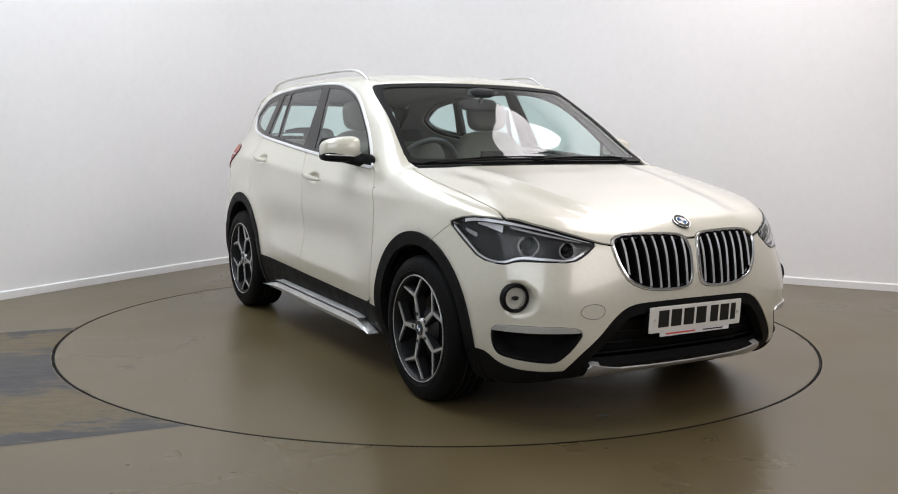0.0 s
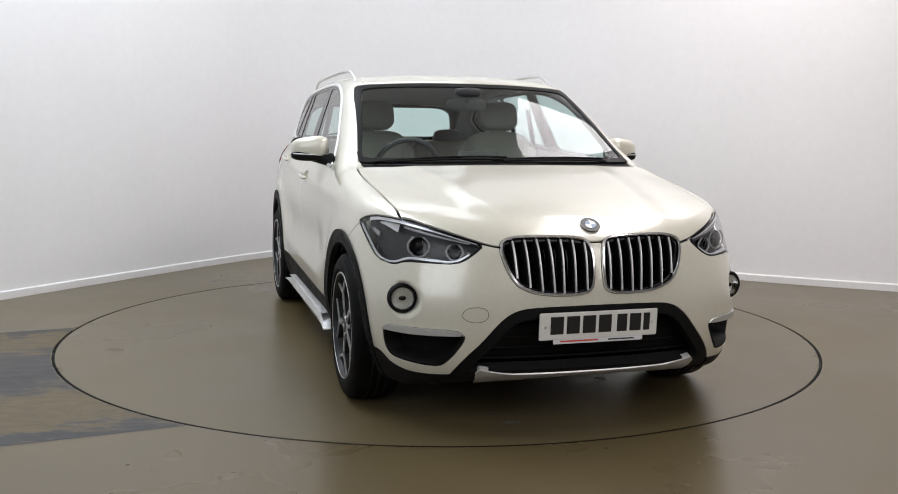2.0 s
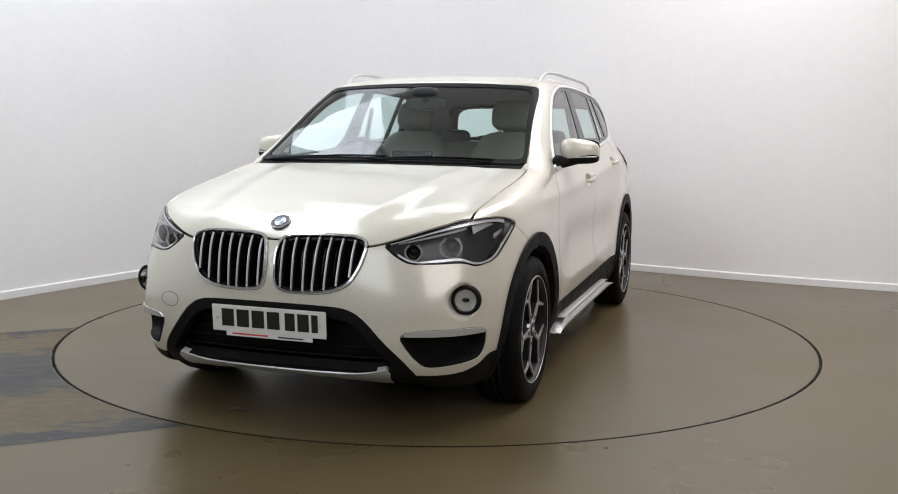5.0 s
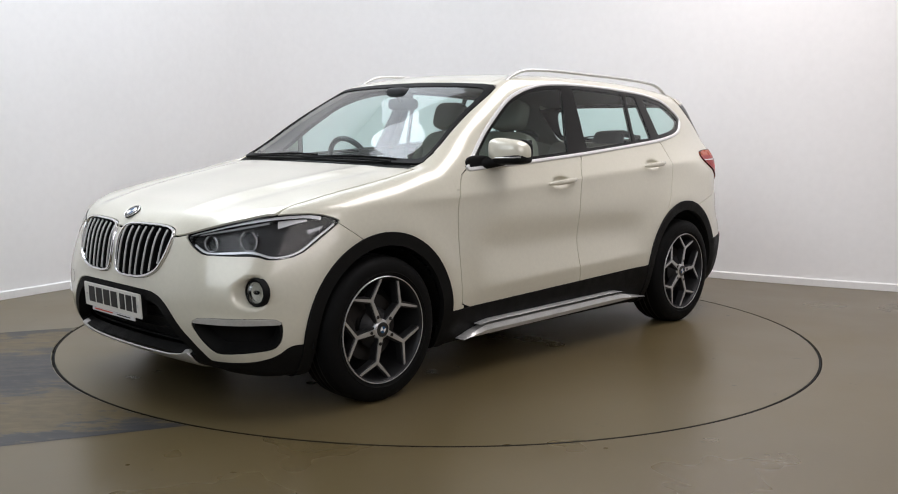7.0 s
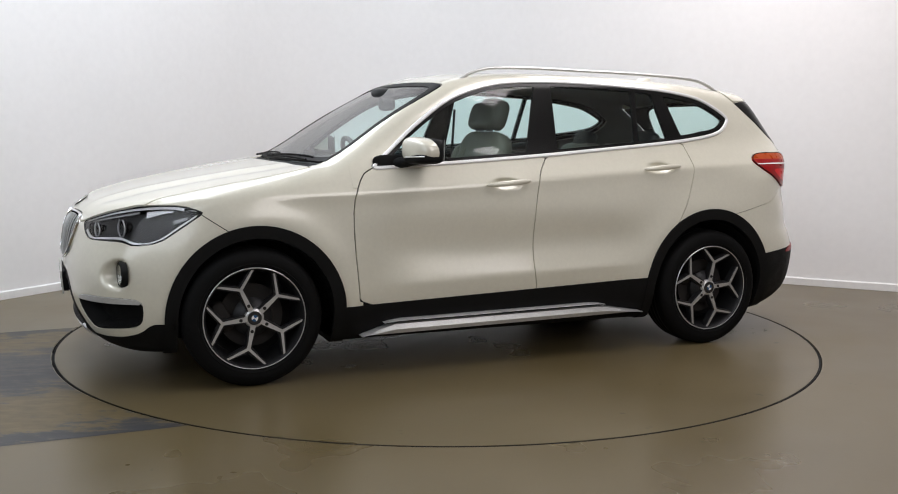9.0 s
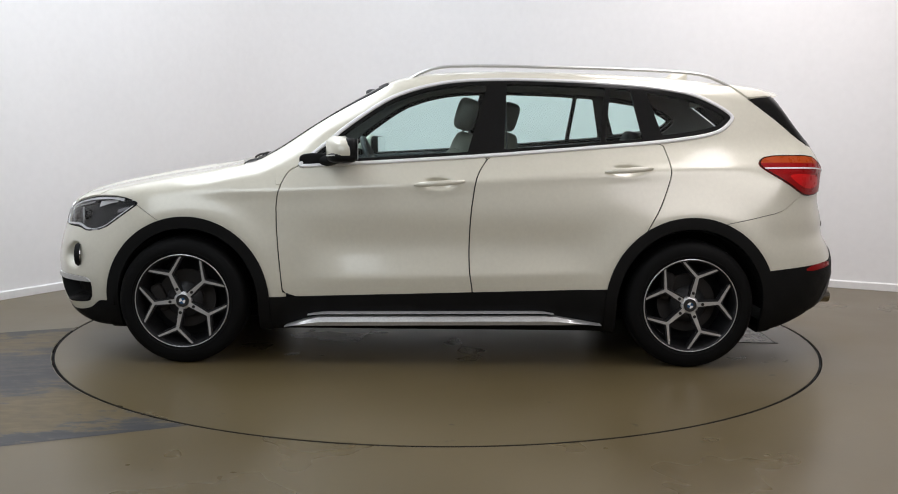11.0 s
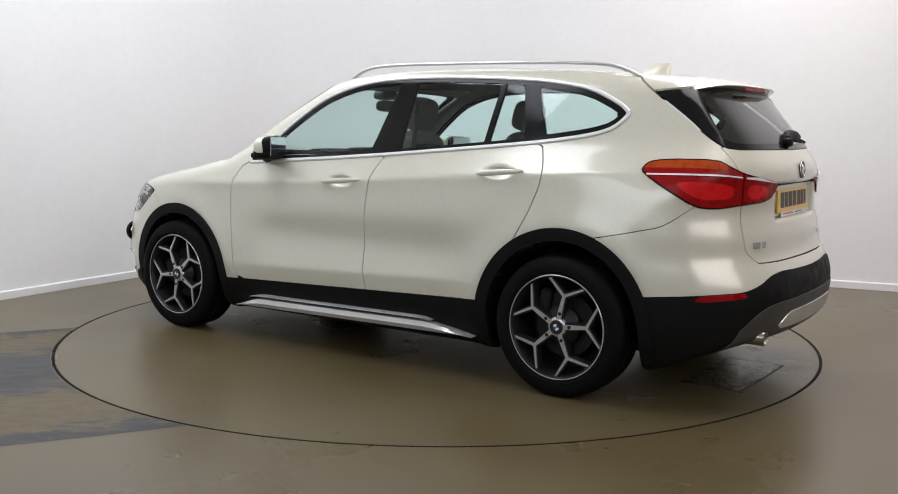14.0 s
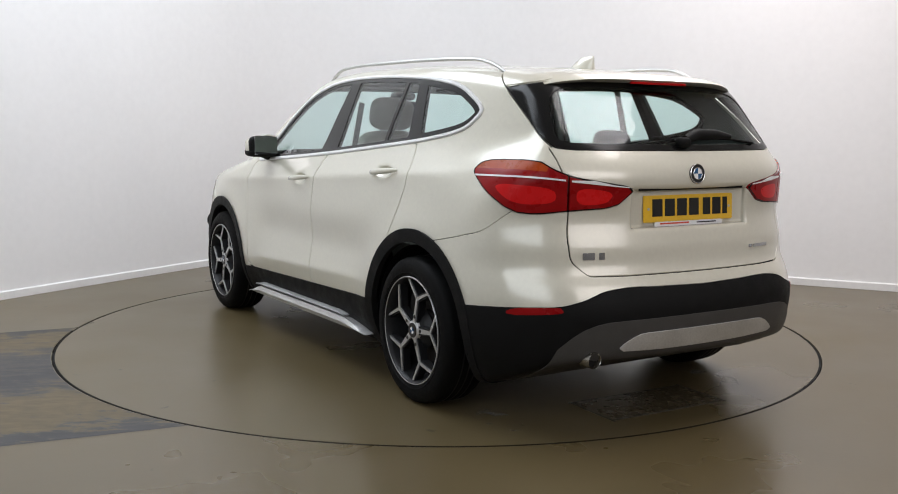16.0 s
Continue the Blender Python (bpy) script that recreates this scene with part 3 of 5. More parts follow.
FDOOR = S([(0.762, 1.036), (0.805, 0.975), (0.838, 0.875), (0.836, 0.69), (0.800, 0.30), (-0.19, 0.30), (-0.19, 0.39), (-0.172, 0.50), (-0.168, 0.62), (-0.175, 0.80), (-0.200, 0.98), (-0.225, 1.04), (-0.272, 1.105), (0.2, 1.3)], 1)
RDOOR = S([(-0.272, 1.105), (-0.225, 1.04), (-0.200, 0.98), (-0.175, 0.80), (-0.168, 0.62), (-0.172, 0.50), (-0.19, 0.39), (-0.19, 0.30), (-1.0, 0.30), (-1.0, 0.55), (-1.10, 0.73), (-1.165, 0.848), (-1.208, 0.97), (-1.222, 1.03), (-1.212, 1.09), (-1.178, 1.19), (-0.6, 1.3)], 1)
fdoor, skin = cut(skin, FDOOR, 0.0065)
rdoor, skin = cut(skin, RDOOR, 0.0065)
fender, skin = cut(skin, both(ahead(0.79), lambda v: v[:, 2] - 1.5 + 0.55 * (v[:, 0] < 0.84)), 0.003)

whole("bonnet", bonnet, PAINT, car, "pearl white bonnet with two soft ridges")
whole("front_bumper", fbump, PAINT, car)
pair("front_fender", fender, PAINT, car)
FDOORS = pair("front_door", fdoor, PAINT, car)
RDOORS = pair("rear_door", rdoor, PAINT, car)
upper = lambda v: 0.45 - v[:, 2]
pair("body_side", inside(skin, upper), PAINT, car, "white pillars, roof edge and rear quarter")


def islands(m):
    """The separate pieces of a mesh."""
    v, nrm, t = m
    lab = np.arange(len(v))
    while True:
        low_ = lab[t].min(1)
        nxt = lab.copy()
        for k in range(3):
            np.minimum.at(nxt, t[:, k], low_)
        nxt = nxt[nxt]
        if (nxt == lab).all():
            break
        lab = nxt
    for q in np.unique(lab[t[:, 0]]):
        yield clip(m, np.where(lab == q, -1.0, 1.0))


for piece in islands(outside(skin, upper)):
    if len(piece[2]) > 8:
        if piece[0][:, 1].min() < 0.01:
            whole("underbody", piece, DARK, car, "dark underbody", 0.0)
        else:
            pair("underbody", piece, DARK, car, "dark underbody edge", 0.0)
ROOF = whole("roof", roof, PAINT, car)
TAILGATE = whole("tailgate", gate, PAINT, car, "white tailgate with a yellow plate")
whole("rear_bumper", rbump, PAINT, car)
whole("windscreen_cowl", moved(cowl, -0.008), CLAD, car, "black plastic cowl", 0.02)


# ---- small shapes ----
def superblob(bm, c, r, e=0.4, nu=24, nv=14, m=None):
    """A rounded box: a superellipsoid with half sizes r."""
    def pw(a, k):
        return math.copysign(abs(a) ** k, a)
    rows = []
    for j in range(nv + 1):
        b = -math.pi / 2 + math.pi * j / nv
        ring = []
        for i in range(nu):
            a = 2 * math.pi * i / nu
            p = Vector((c[0] + r[0] * pw(math.cos(b), e) * pw(math.cos(a), e), c[1] + r[1] * pw(math.cos(b), e) * pw(math.sin(a), e), c[2] + r[2] * pw(math.sin(b), e)))
            ring.append(bm.verts.new(m @ p if m else p))
        rows.append(ring)
    for j in range(nv):
        for i in range(nu):
            k = (i + 1) % nu
            bm.faces.new((rows[j][i], rows[j][k], rows[j + 1][k], rows[j + 1][i]))
    bmesh.ops.remove_doubles(bm, verts=[v for r_ in (rows[0], rows[-1]) for v in r_], dist=1e-5)
    return bm


def tube(bm, points, r, n=8, flat=1.0, up=Vector((0, 0, 1)), cap=True):
    """A swept bar along points; flat squeezes it across."""
    pts = [Vector(p) for p in points]
    rings = []
    for i, p in enumerate(pts):
        d = (pts[min(i + 1, len(pts) - 1)] - pts[max(i - 1, 0)]).normalized()
        s = d.cross(up).normalized()
        u = s.cross(d).normalized()
        rr = r[i] if isinstance(r, (list, tuple)) else r
        rings.append([bm.verts.new(p + s * math.cos(2 * math.pi * k / n) * rr * flat + u * math.sin(2 * math.pi * k / n) * rr) for k in range(n)])
    for a, b in zip(rings, rings[1:]):
        for k in range(n):
            bm.faces.new((a[k], a[(k + 1) % n], b[(k + 1) % n], b[k]))
    if cap:
        bm.faces.new(rings[0][::-1]), bm.faces.new(rings[-1])
    return bm


def lathe(bm, profile, n=64, axis="Y"):
    """A ring turned from (radius, depth) pairs round the y axis."""
    rings = []
    for r, d in profile:
        rings.append([bm.verts.new((r * math.cos(2 * math.pi * k / n), d, r * math.sin(2 * math.pi * k / n))) for k in range(n)])
    for a, b in zip(rings, rings[1:]):
        for k in range(n):
            bm.faces.new((a[k], a[(k + 1) % n], b[(k + 1) % n], b[k]))
    return bm


def prism(bm, poly, d0, d1, m=None, inset=0.0):
    """A plate from an outline in a plane (u, v), between the depths d0 and d1; the far face may be smaller by inset."""
    n = len(poly)
    cu, cv = sum(p[0] for p in poly) / n, sum(p[1] for p in poly) / n
    back = [Vector((u, v, d0)) for u, v in poly]
    size = max(max(abs(u - cu), abs(v - cv)) for u, v in poly)
    k = 1 - inset / max(size, 1e-6)
    face = [Vector((cu + (u - cu) * k, cv + (v - cv) * k, d1)) for u, v in poly]
    a = [bm.verts.new(m @ p if m else p) for p in back]
    b = [bm.verts.new(m @ p if m else p) for p in face]
    for i in range(n):
        j = (i + 1) % n
        bm.faces.new((a[i], a[j], b[j], b[i]))
    bm.faces.new(a[::-1]), bm.faces.new(b)
    return bm


def box(bm, c, s, m=None, bevel=0.0):
    made = bmesh.ops.create_cube(bm, size=1.0)["verts"]
    for v in made:
        v.co = Vector((c[0] + v.co.x * s[0], c[1] + v.co.y * s[1], c[2] + v.co.z * s[2]))
    if bevel:
        es = list({e for v in made for e in v.link_edges})
        made = bmesh.ops.bevel(bm, geom=es, offset=bevel, segments=2, affect="EDGES")["verts"]
    if m:
        for v in made:
            v.co = m @ v.co
    return bm


def disc_at(bm, c, n, r, depth, seg=32, r2=None):
    """A short round plug at c that points along n."""
    q = Vector(n).to_track_quat("Z", "Y").to_matrix().to_4x4()
    bmesh.ops.create_cone(bm, cap_ends=True, segments=seg, radius1=r, radius2=r if r2 is None else r2, depth=depth, matrix=Matrix.Translation(c) @ q)
    return bm


def ring_at(bm, c, n, r, w, seg=32, sub=8):
    """A round ring (torus) of radius r and thickness w at c round n."""
    q = Vector(n).to_track_quat("Z", "Y").to_matrix()
    rows = []
    for i in range(seg):
        a = 2 * math.pi * i / seg
        rows.append([bm.verts.new(Vector(c) + q @ Vector(((r + w * math.cos(b)) * math.cos(a), (r + w * math.cos(b)) * math.sin(a), w * math.sin(b)))) for b in [2 * math.pi * k / sub for k in range(sub)]])
    for i in range(seg):
        a, b = rows[i], rows[(i + 1) % seg]
        for k in range(sub):
            bm.faces.new((a[k], b[k], b[(k + 1) % sub], a[(k + 1) % sub]))
    return bm


SIDES = (1, -1)
FLIP = Matrix.Diagonal((1, -1, 1, 1))


def twin(name, make, material, parents, label=""):
    """A part made on the left and mirrored to the right."""
    if not isinstance(parents, tuple):
        parents = (parents, parents)
    made = []
    for s, par in zip(SIDES, parents):
        bm = make(bmesh.new())
        if s < 0:
            bm.transform(FLIP)
            bmesh.ops.reverse_faces(bm, faces=bm.faces)
        made.append(part(name, bm, material, par, label))
    return tuple(made)


# ---- side windows ----
chrome_in = lambda v: DLO(v) + 0.017
frame_in = lambda v: DLO(v) + 0.034
core, ring = cut(dlo, chrome_in, 0.0)


def inset(poly, d):
    """A closed outline moved inward by d."""
    p_ = np.asarray(poly, float)
    t_ = np.roll(p_, -1, 0) - np.roll(p_, 1, 0)
    t_ /= np.linalg.norm(t_, axis=1)[:, None]
    n_ = np.stack([-t_[:, 1], t_[:, 0]], 1)
    area = np.sum(p_[:, 0] * np.roll(p_[:, 1], -1) - np.roll(p_[:, 0], -1) * p_[:, 1])
    return p_ + n_ * d * (1 if area > 0 else -1)


def loop_bar(bm, pts, outward, half, proud):
    """A closed flat moulding along points: half its width to each side, standing proud of the surface."""
    n = len(pts)
    rows = []
    for i in range(n):
        p_, o = Vector(pts[i]), Vector(outward[i])
        d = (Vector(pts[(i + 1) % n]) - Vector(pts[i - 1])).normalized()
        s_ = d.cross(o).normalized()
        rows.append([bm.verts.new(p_ + s_ * u * half + o * w * proud) for u, w in ((-1, -1.0), (-1, 0.45), (-0.55, 1.0), (0.55, 1.0), (1, 0.45), (1, -1.0))])
    for a_, b_ in zip(rows, rows[1:] + rows[:1]):
        for k in range(5):
            bm.faces.new((a_[k], a_[k + 1], b_[k + 1], b_[k]))
    return bm


trim_line = inset(rounded(DLO_PTS, 2), 0.0085)
trim_pts = [(x, side_y(x, z), z) for x, z in trim_line]
trim_out = [normal_at(*q) for q in trim_pts]
twin("window_trim", lambda bm: loop_bar(bm, trim_pts, trim_out, 0.0100, 0.008), WINTRIM, car, "bright chrome window surround")


def pane_between(a0, a1, b0, b1):
    """x between two leaning lines: a (front edge) at the belt and roof, b (rear edge) likewise."""
    return lambda v: np.maximum(v[:, 0] - (a0 + (a1 - a0) * (v[:, 2] - 1.1) / 0.38), (b0 + (b1 - b0) * (v[:, 2] - 1.1) / 0.38) - v[:, 0])


rest = core
for name, lab, fn in (("front_door_glass", "", both(frame_in, pane_between(0.60, 0.60, -0.150, -0.262))),
                      ("rear_door_glass", "", both(frame_in, pane_between(-0.345, -0.365, -0.845, -0.892))),
                      ("rear_vent_glass", "", both(frame_in, pane_between(-0.872, -0.918, -1.105, -1.018))),
                      ("quarter_glass", "", both(lambda v: DLO(v) + 0.042, pane_between(-1.225, -1.095, -3, -3)))):
    pane, rest = cut(rest, fn, 0.0)
    pair(name, moved(pane, -0.003), GLASS, FDOORS if name[:5] == "front" else (RDOORS if "door" in name or "vent" in name else car), lab, 0.0)
pair("pillar_trim", joined(rest, ring), GLOSSBLACK, car, "gloss black window frame and pillars", 0.02)

# ---- windscreen and rear window ----
clear, frit = cut(screen, SCREENCLEAR, 0.0)
whole("windscreen", moved(clear, -0.002), WSGLASS, car, "clear windscreen", 0.0)
whole("windscreen_border", moved(frit, 0.002), FRIT, car, "black windscreen border", 0.012)
clear, frit = cut(rwin, REARCLEAR, 0.0)
whole("rear_window", moved(clear, -0.002), REARGLASS, TAILGATE, "tinted rear window", 0.0)
whole("rear_window_border", moved(frit, 0.001), GLOSSBLACK, TAILGATE, "black rear window border", 0.012)

# ---- headlamps ----
HOUSING = node_material("grey_lamp_housing", (0.024, 0.024, 0.025), 0.6, 0.0, 0, 0.2, 40.0)
LAMPS = pair("headlamp", moved(headlamp, -0.050), HOUSING, car, "dark headlamp with round twin reflectors", 0.0)
pair("lamp_seal", moved(inside(headlamp, lambda v: -(HEADLAMP(v) + 0.0045)), 0.001), GLOSSBLACK, LAMPS, "black seal round the lamp", 0.01)
pair("lamp_lens", headlamp, LENS, LAMPS, "clear lens", 0.05)


def polar(end, ang, z, off=0.0):
    """A point of the surface at an angle round the nose (1) or the tail (-1), moved outward by off."""
    c, w = math.cos(radians(ang)) * end, math.sin(radians(ang))
    d = solve_axis(lambda q: one(1.2 * end + q * c, q * w, z), 0.3, 1.4) + off
    return Vector((1.2 * end + d * c, d * w, z))


def ribbon_on(bm, end, angles, low, high, off, thick=0.006):
    """A narrow blade that lies on the surface between two curves of height."""
    rows = []
    for g in angles:
        a0, a1 = polar(end, g, float(low(g)), off), polar(end, g, float(high(g)), off)
        back = (Vector((1.2 * end, 0, a0.z)) - a0).normalized() * thick
        rows.append([bm.verts.new(q) for q in (a0 + back, a0, a1, a1 + back)])
    for p_, q_ in zip(rows, rows[1:]):
        for k in range(3):
            bm.faces.new((p_[k], p_[k + 1], q_[k + 1], q_[k]))
    return bm


lamp_edge = Curve((30.8, 0.744), (33.6, 0.716), (40, 0.7145), (46, 0.7145), (49.5, 0.696), (55.5, 0.710), (61.0, 0.774), (65.5, 0.826))
twin("lamp_rim", lambda bm: ribbon_on(bm, 1, np.linspace(31, 65.5, 40), lambda g: lamp_edge(g), lambda g: lamp_edge(g) + 0.009, -0.004), BRIGHT, LAMPS, "chrome lower lamp edge")
brow_hi = Curve((28.5, 0.782), (33, 0.802), (43, 0.844), (52, 0.868), (61, 0.870), (64, 0.858))
twin("light_strip", lambda bm: ribbon_on(bm, 1, np.linspace(29.5, 62, 34), lambda g: brow_hi(g) - 0.003 - 0.014 * (g - 29) / 33, lambda g: brow_hi(g) - 0.001, -0.007), BRIGHT, LAMPS, "bright light strip along the lamp's upper edge")
for ang, z, r in ((35.2, 0.752, 0.034), (44.6, 0.766, 0.044)):
    a = math.radians(ang)
    d = solve_axis(lambda q: one(1.2 + q * math.cos(a), q * math.sin(a), z), 0.3, 1.3) - 0.045
    c = Vector((1.2 + d * math.cos(a), d * math.sin(a), z))
    aim = Vector((1, 0.30, 0.0)).normalized()
    look_m = Matrix.Translation(c) @ aim.to_track_quat("Z", "Y").to_matrix().to_4x4() @ Matrix.Rotation(math.pi / 2, 4, "X")

    def bowl(bm, profile, look_m=look_m):
        lathe(bm, profile, 30)
        bm.transform(look_m)
        return bm

    def guide(bm, rr=r, c=c, aim=aim):
        """An angular light guide, open at the top."""
        q = aim.to_track_quat("Z", "Y").to_matrix()
        pts = [c + aim * 0.022 + q @ Vector((rr * math.cos(radians(g)), rr * math.sin(radians(g)), 0)) for g in (62, 20, 0, -22, -62, -90, -118, -158, 180, 160, 118)]
        return tube(bm, pts, 0.0038, 6, up=aim)

    twin("light_guide", lambda bm: guide(bm), DRL, LAMPS, "grey angular light guide")
    twin("reflector_bowl", lambda bm: bowl(bm, [(r * 0.86, 0.014), (r * 0.82, 0.016), (r * 0.70, 0.0), (r * 0.55, -0.006)]), GLOSSBLACK, LAMPS, "dark bowl round the projector")
    twin("projector", lambda bm: superblob(bm, c - aim * 0.012, (r * 0.60,) * 3, 1.0, 20, 12), GLOSSBLACK, LAMPS, "glossy dark projector lens")
panel_hi = Curve((50, 0.842), (56, 0.852), (63, 0.846))
twin("reflector_panel", lambda bm: ribbon_on(bm, 1, np.linspace(51.0, 58.5, 8), lambda g: panel_hi(g) - 0.030 + 0.003 * (g - 51), lambda g: panel_hi(g), -0.030), BRIGHT, LAMPS, "bright angled indicator reflector")
twin("reflector_panel", lambda bm: ribbon_on(bm, 1, np.linspace(58.5, 62.5, 6), lambda g: 0.785 + 0.0055 * (g - 58), lambda g: 0.803 + 0.0045 * (g - 58), -0.036), DRL, LAMPS, "grey outer reflector")
twin("lamp_fin", lambda bm: ribbon_on(bm, 1, np.linspace(31.5, 49.0, 14), lambda g: 0.782 + 0.0030 * (g - 31.5), lambda g: 0.788 + 0.0032 * (g - 31.5), -0.020), DRL, LAMPS, "slim grey fin over the projectors")

# ---- kidney grilles ----
GRILLES = pair("kidney_grille", moved(inside(kid, lambda v: KIDNEY(v) + 0.012), -0.075), GLOSSBLACK, car, "black kidney grille with chrome bars", 0.0)
kid_line = inset(rounded(KIDNEY_PTS, 2), 0.0075)
kid_pts = [(front_x(y, z), y, z) for y, z in kid_line]
kid_out = [normal_at(*q) for q in kid_pts]
twin("grille_surround", lambda bm: loop_bar(bm, kid_pts, kid_out, 0.0068, 0.011), CHROME, GRILLES, "chrome surround")
pair("grille_frame", moved(inside(kid, lambda v: -(KIDNEY(v) + 0.020)), -0.008), GLOSSBLACK, GRILLES, "black inner frame", 0.07)
kp = rounded(KIDNEY_PTS, 2)
for i in range(7):
    y = 0.052 + i * 0.0495
    zs = np.linspace(0.56, 0.84, 140)
    ok = zs[outline(np.full(140, y), zs, kp) < -0.014]
    za, zb = ok[0], ok[-1]
    knots = [za + (zb - za) * k / 8 for k in range(9)]

    def slat(bm, y=y, knots=knots):
        rows = []
        for z in knots:
            x = front_x(y, z) + 0.004
            lean = 0.010 * (0.80 - z) / 0.2 * (1 if i > 2 else 0)
            rows.append([bm.verts.new((x - 0.055, y - 0.0085 - lean, z)), bm.verts.new((x - 0.004, y - 0.0075 - lean, z)), bm.verts.new((x, y - lean, z)), bm.verts.new((x - 0.004, y + 0.0075 - lean, z)), bm.verts.new((x - 0.055, y + 0.0085 - lean, z))])
        for p, q in zip(rows, rows[1:]):
            for k in range(4):
                bm.faces.new((p[k], p[k + 1], q[k + 1], q[k]))
        return bm

    twin("grille_bar", lambda bm: slat(bm), CLAD, GRILLES, "dark vertical bar")

    def edge(bm, y=y, knots=knots):
        pts = []
        for z in knots:
            lean = 0.010 * (0.80 - z) / 0.2 * (1 if i > 2 else 0)
            pts.append((front_x(y, z) + 0.006, y - lean, z))
        return tube(bm, pts, 0.0047, 6, up=Vector((1, 0, 0)))

    twin("bar_edge", lambda bm: edge(bm), SILVER, GRILLES, "chrome bar edge")

# ---- lower grille, inlets, fog lamps ----
LOWER = whole("lower_grille", moved(grille, -0.090), DARK, car, "black lower air intake", 0.0)
whole("intake_frame", moved(outside(grille, lambda v: -(np.minimum(-(LOWGRILLE(v) + 0.045), v[:, 2] - 0.275))), -0.002), CLAD, LOWER, "black grained frame", 0.05)
for k in range(4):
    z = 0.315 + 0.045 * k
    wy = 0.50 - 0.72 * (z - 0.31)
    bm = bmesh.new()
    tube(bm, [(front_x(y, z) - 0.080, y, z) for y in np.linspace(-wy, wy, 13)], 0.005, 6)
    part("intake_slat", bm, DARK, LOWER)
SKIDF = Y([(-0.4, 0.256), (0.32, 0.256), (0.40, 0.266), (0.50, 0.288), (0.47, 0.19), (0.36, 0.19), (0.30, 0.228), (0.1, 0.234), (-0.3, 0.234)], at=1.7, times=1)
whole("skid_plate", moved(inside(joined(grille, lowf), SKIDF), 0.005), SILVER, car, "satin silver front skid plate", 0.03)
INLETS = pair("side_inlet", moved(inlet, -0.085), DARK, car, "black side air inlet", 0.0)
pair("inlet_wall", moved(inside(inlet, lambda v: -(INLET(v) + 0.010)), -0.002), CLAD, INLETS, "", 0.085)
pair("inlet_trim", moved(inside(inlet, both(lambda v: INLET(v) + 0.001, lambda v: 0.424 - v[:, 2] - 0.0004 * (front_angle(v) - 40))), 0.006), SILVER, INLETS, "satin silver blade", 0.025)
fc = Vector((1.922, 0.757, 0.558))
faim = Vector((1, 0.14, 0)).normalized()
FROT = Matrix.Translation(fc) @ faim.to_track_quat("Z", "Y").to_matrix().to_4x4() @ Matrix.Rotation(math.pi / 2, 4, "X")


def turned(bm, profile):
    lathe(bm, profile, 36)
    bm.transform(FROT)
    return bm


FOGS = twin("fog_lamp", lambda bm: turned(bm, [(0.062, -0.016), (0.061, 0.006), (0.056, 0.013), (0.049, 0.013), (0.0445, 0.006)]), CLAD, car, "round fog lamp in a black ring")
twin("reflector", lambda bm: turned(bm, [(0.046, 0.009), (0.041, -0.008), (0.030, -0.024), (0.012, -0.034), (0.0, -0.036)]), CHROME, FOGS, "bright reflector bowl")
twin("lamp_bulb", lambda bm: superblob(bm, fc + faim * 0.002, (0.012, 0.016, 0.009), 0.9, 18, 10), GLOSSBLACK, FOGS, "dark bulb shade")
twin("lamp_glass", lambda bm: disc_at(bm, fc + faim * 0.013, faim, 0.046, 0.002), LENS, FOGS, "clear lens")

# ---- tail lamps ----
outer, inner = inside(tail, lambda v: (34.9 - rear_angle(v)) * 0.0166 * 0.95), inside(tail, lambda v: (rear_angle(v) - 34.4) * 0.0166 * 0.95)
stripe = Curve((18, 1.009), (24, 1.021), (33, 1.040), (40, 1.053), (58, 1.056), (70, 1.056))
amb = lambda v: np.maximum((stripe(rear_angle(v)) + 0.024) - v[:, 2], (39 - rear_angle(v)) * 0.01)
core_red = lambda v: outline(np.radians(rear_angle(v)) * 0.95, v[:, 2], rounded([(math.radians(q) * 0.95, z) for q, z in ((52, 1.028), (37.5, 1.018), (37.0, 0.955), (44, 0.945), (48, 0.965))]))
TAILS = pair("tail_lamp", moved(outside(outside(outer, amb), core_red), 0.006), REDLENS, car, "red tail lamp with an amber upper band", 0.03)
pair("amber_band", moved(inside(outer, amb), 0.006), AMBER, TAILS, "amber indicator band", 0.01)
twin("light_bar", lambda bm: ribbon_on(bm, -1, np.linspace(35.2, 57.4, 30), lambda g: stripe(g) - 0.0035, lambda g: stripe(g) + 0.0035, 0.0105), WHITEINK, TAILS, "pale light line")
pair("lamp_seal", moved(inside(tail, lambda v: -(TAILLAMP(v) + 0.005)), 0.0075), GLOSSBLACK, TAILS, "dark edge of the lamp", 0.01)
pair("lamp_core", moved(inside(outer, core_red), 0.006), REDDARK, TAILS, "deep red lamp core", 0.01)
core_in = lambda v: outline(np.radians(rear_angle(v)) * 0.95, v[:, 2], rounded([(math.radians(q) * 0.95, z) for q, z in ((33, 1.018), (24, 0.998), (26, 0.95), (33, 0.945))]))
GATELAMPS = pair("gate_lamp", moved(outside(inner, core_in), 0.006), REDLENS, TAILGATE, "red inner tail lamp", 0.03)
twin("light_bar", lambda bm: ribbon_on(bm, -1, np.linspace(20.5, 34.0, 18), lambda g: stripe(g) - 0.003 * (g - 18) / 16 - 0.001, lambda g: stripe(g) + 0.003 + 0.009 * max(0.0, 1 - abs(g - 29) / 5), 0.0105), WHITEINK, GATELAMPS, "pale light line")
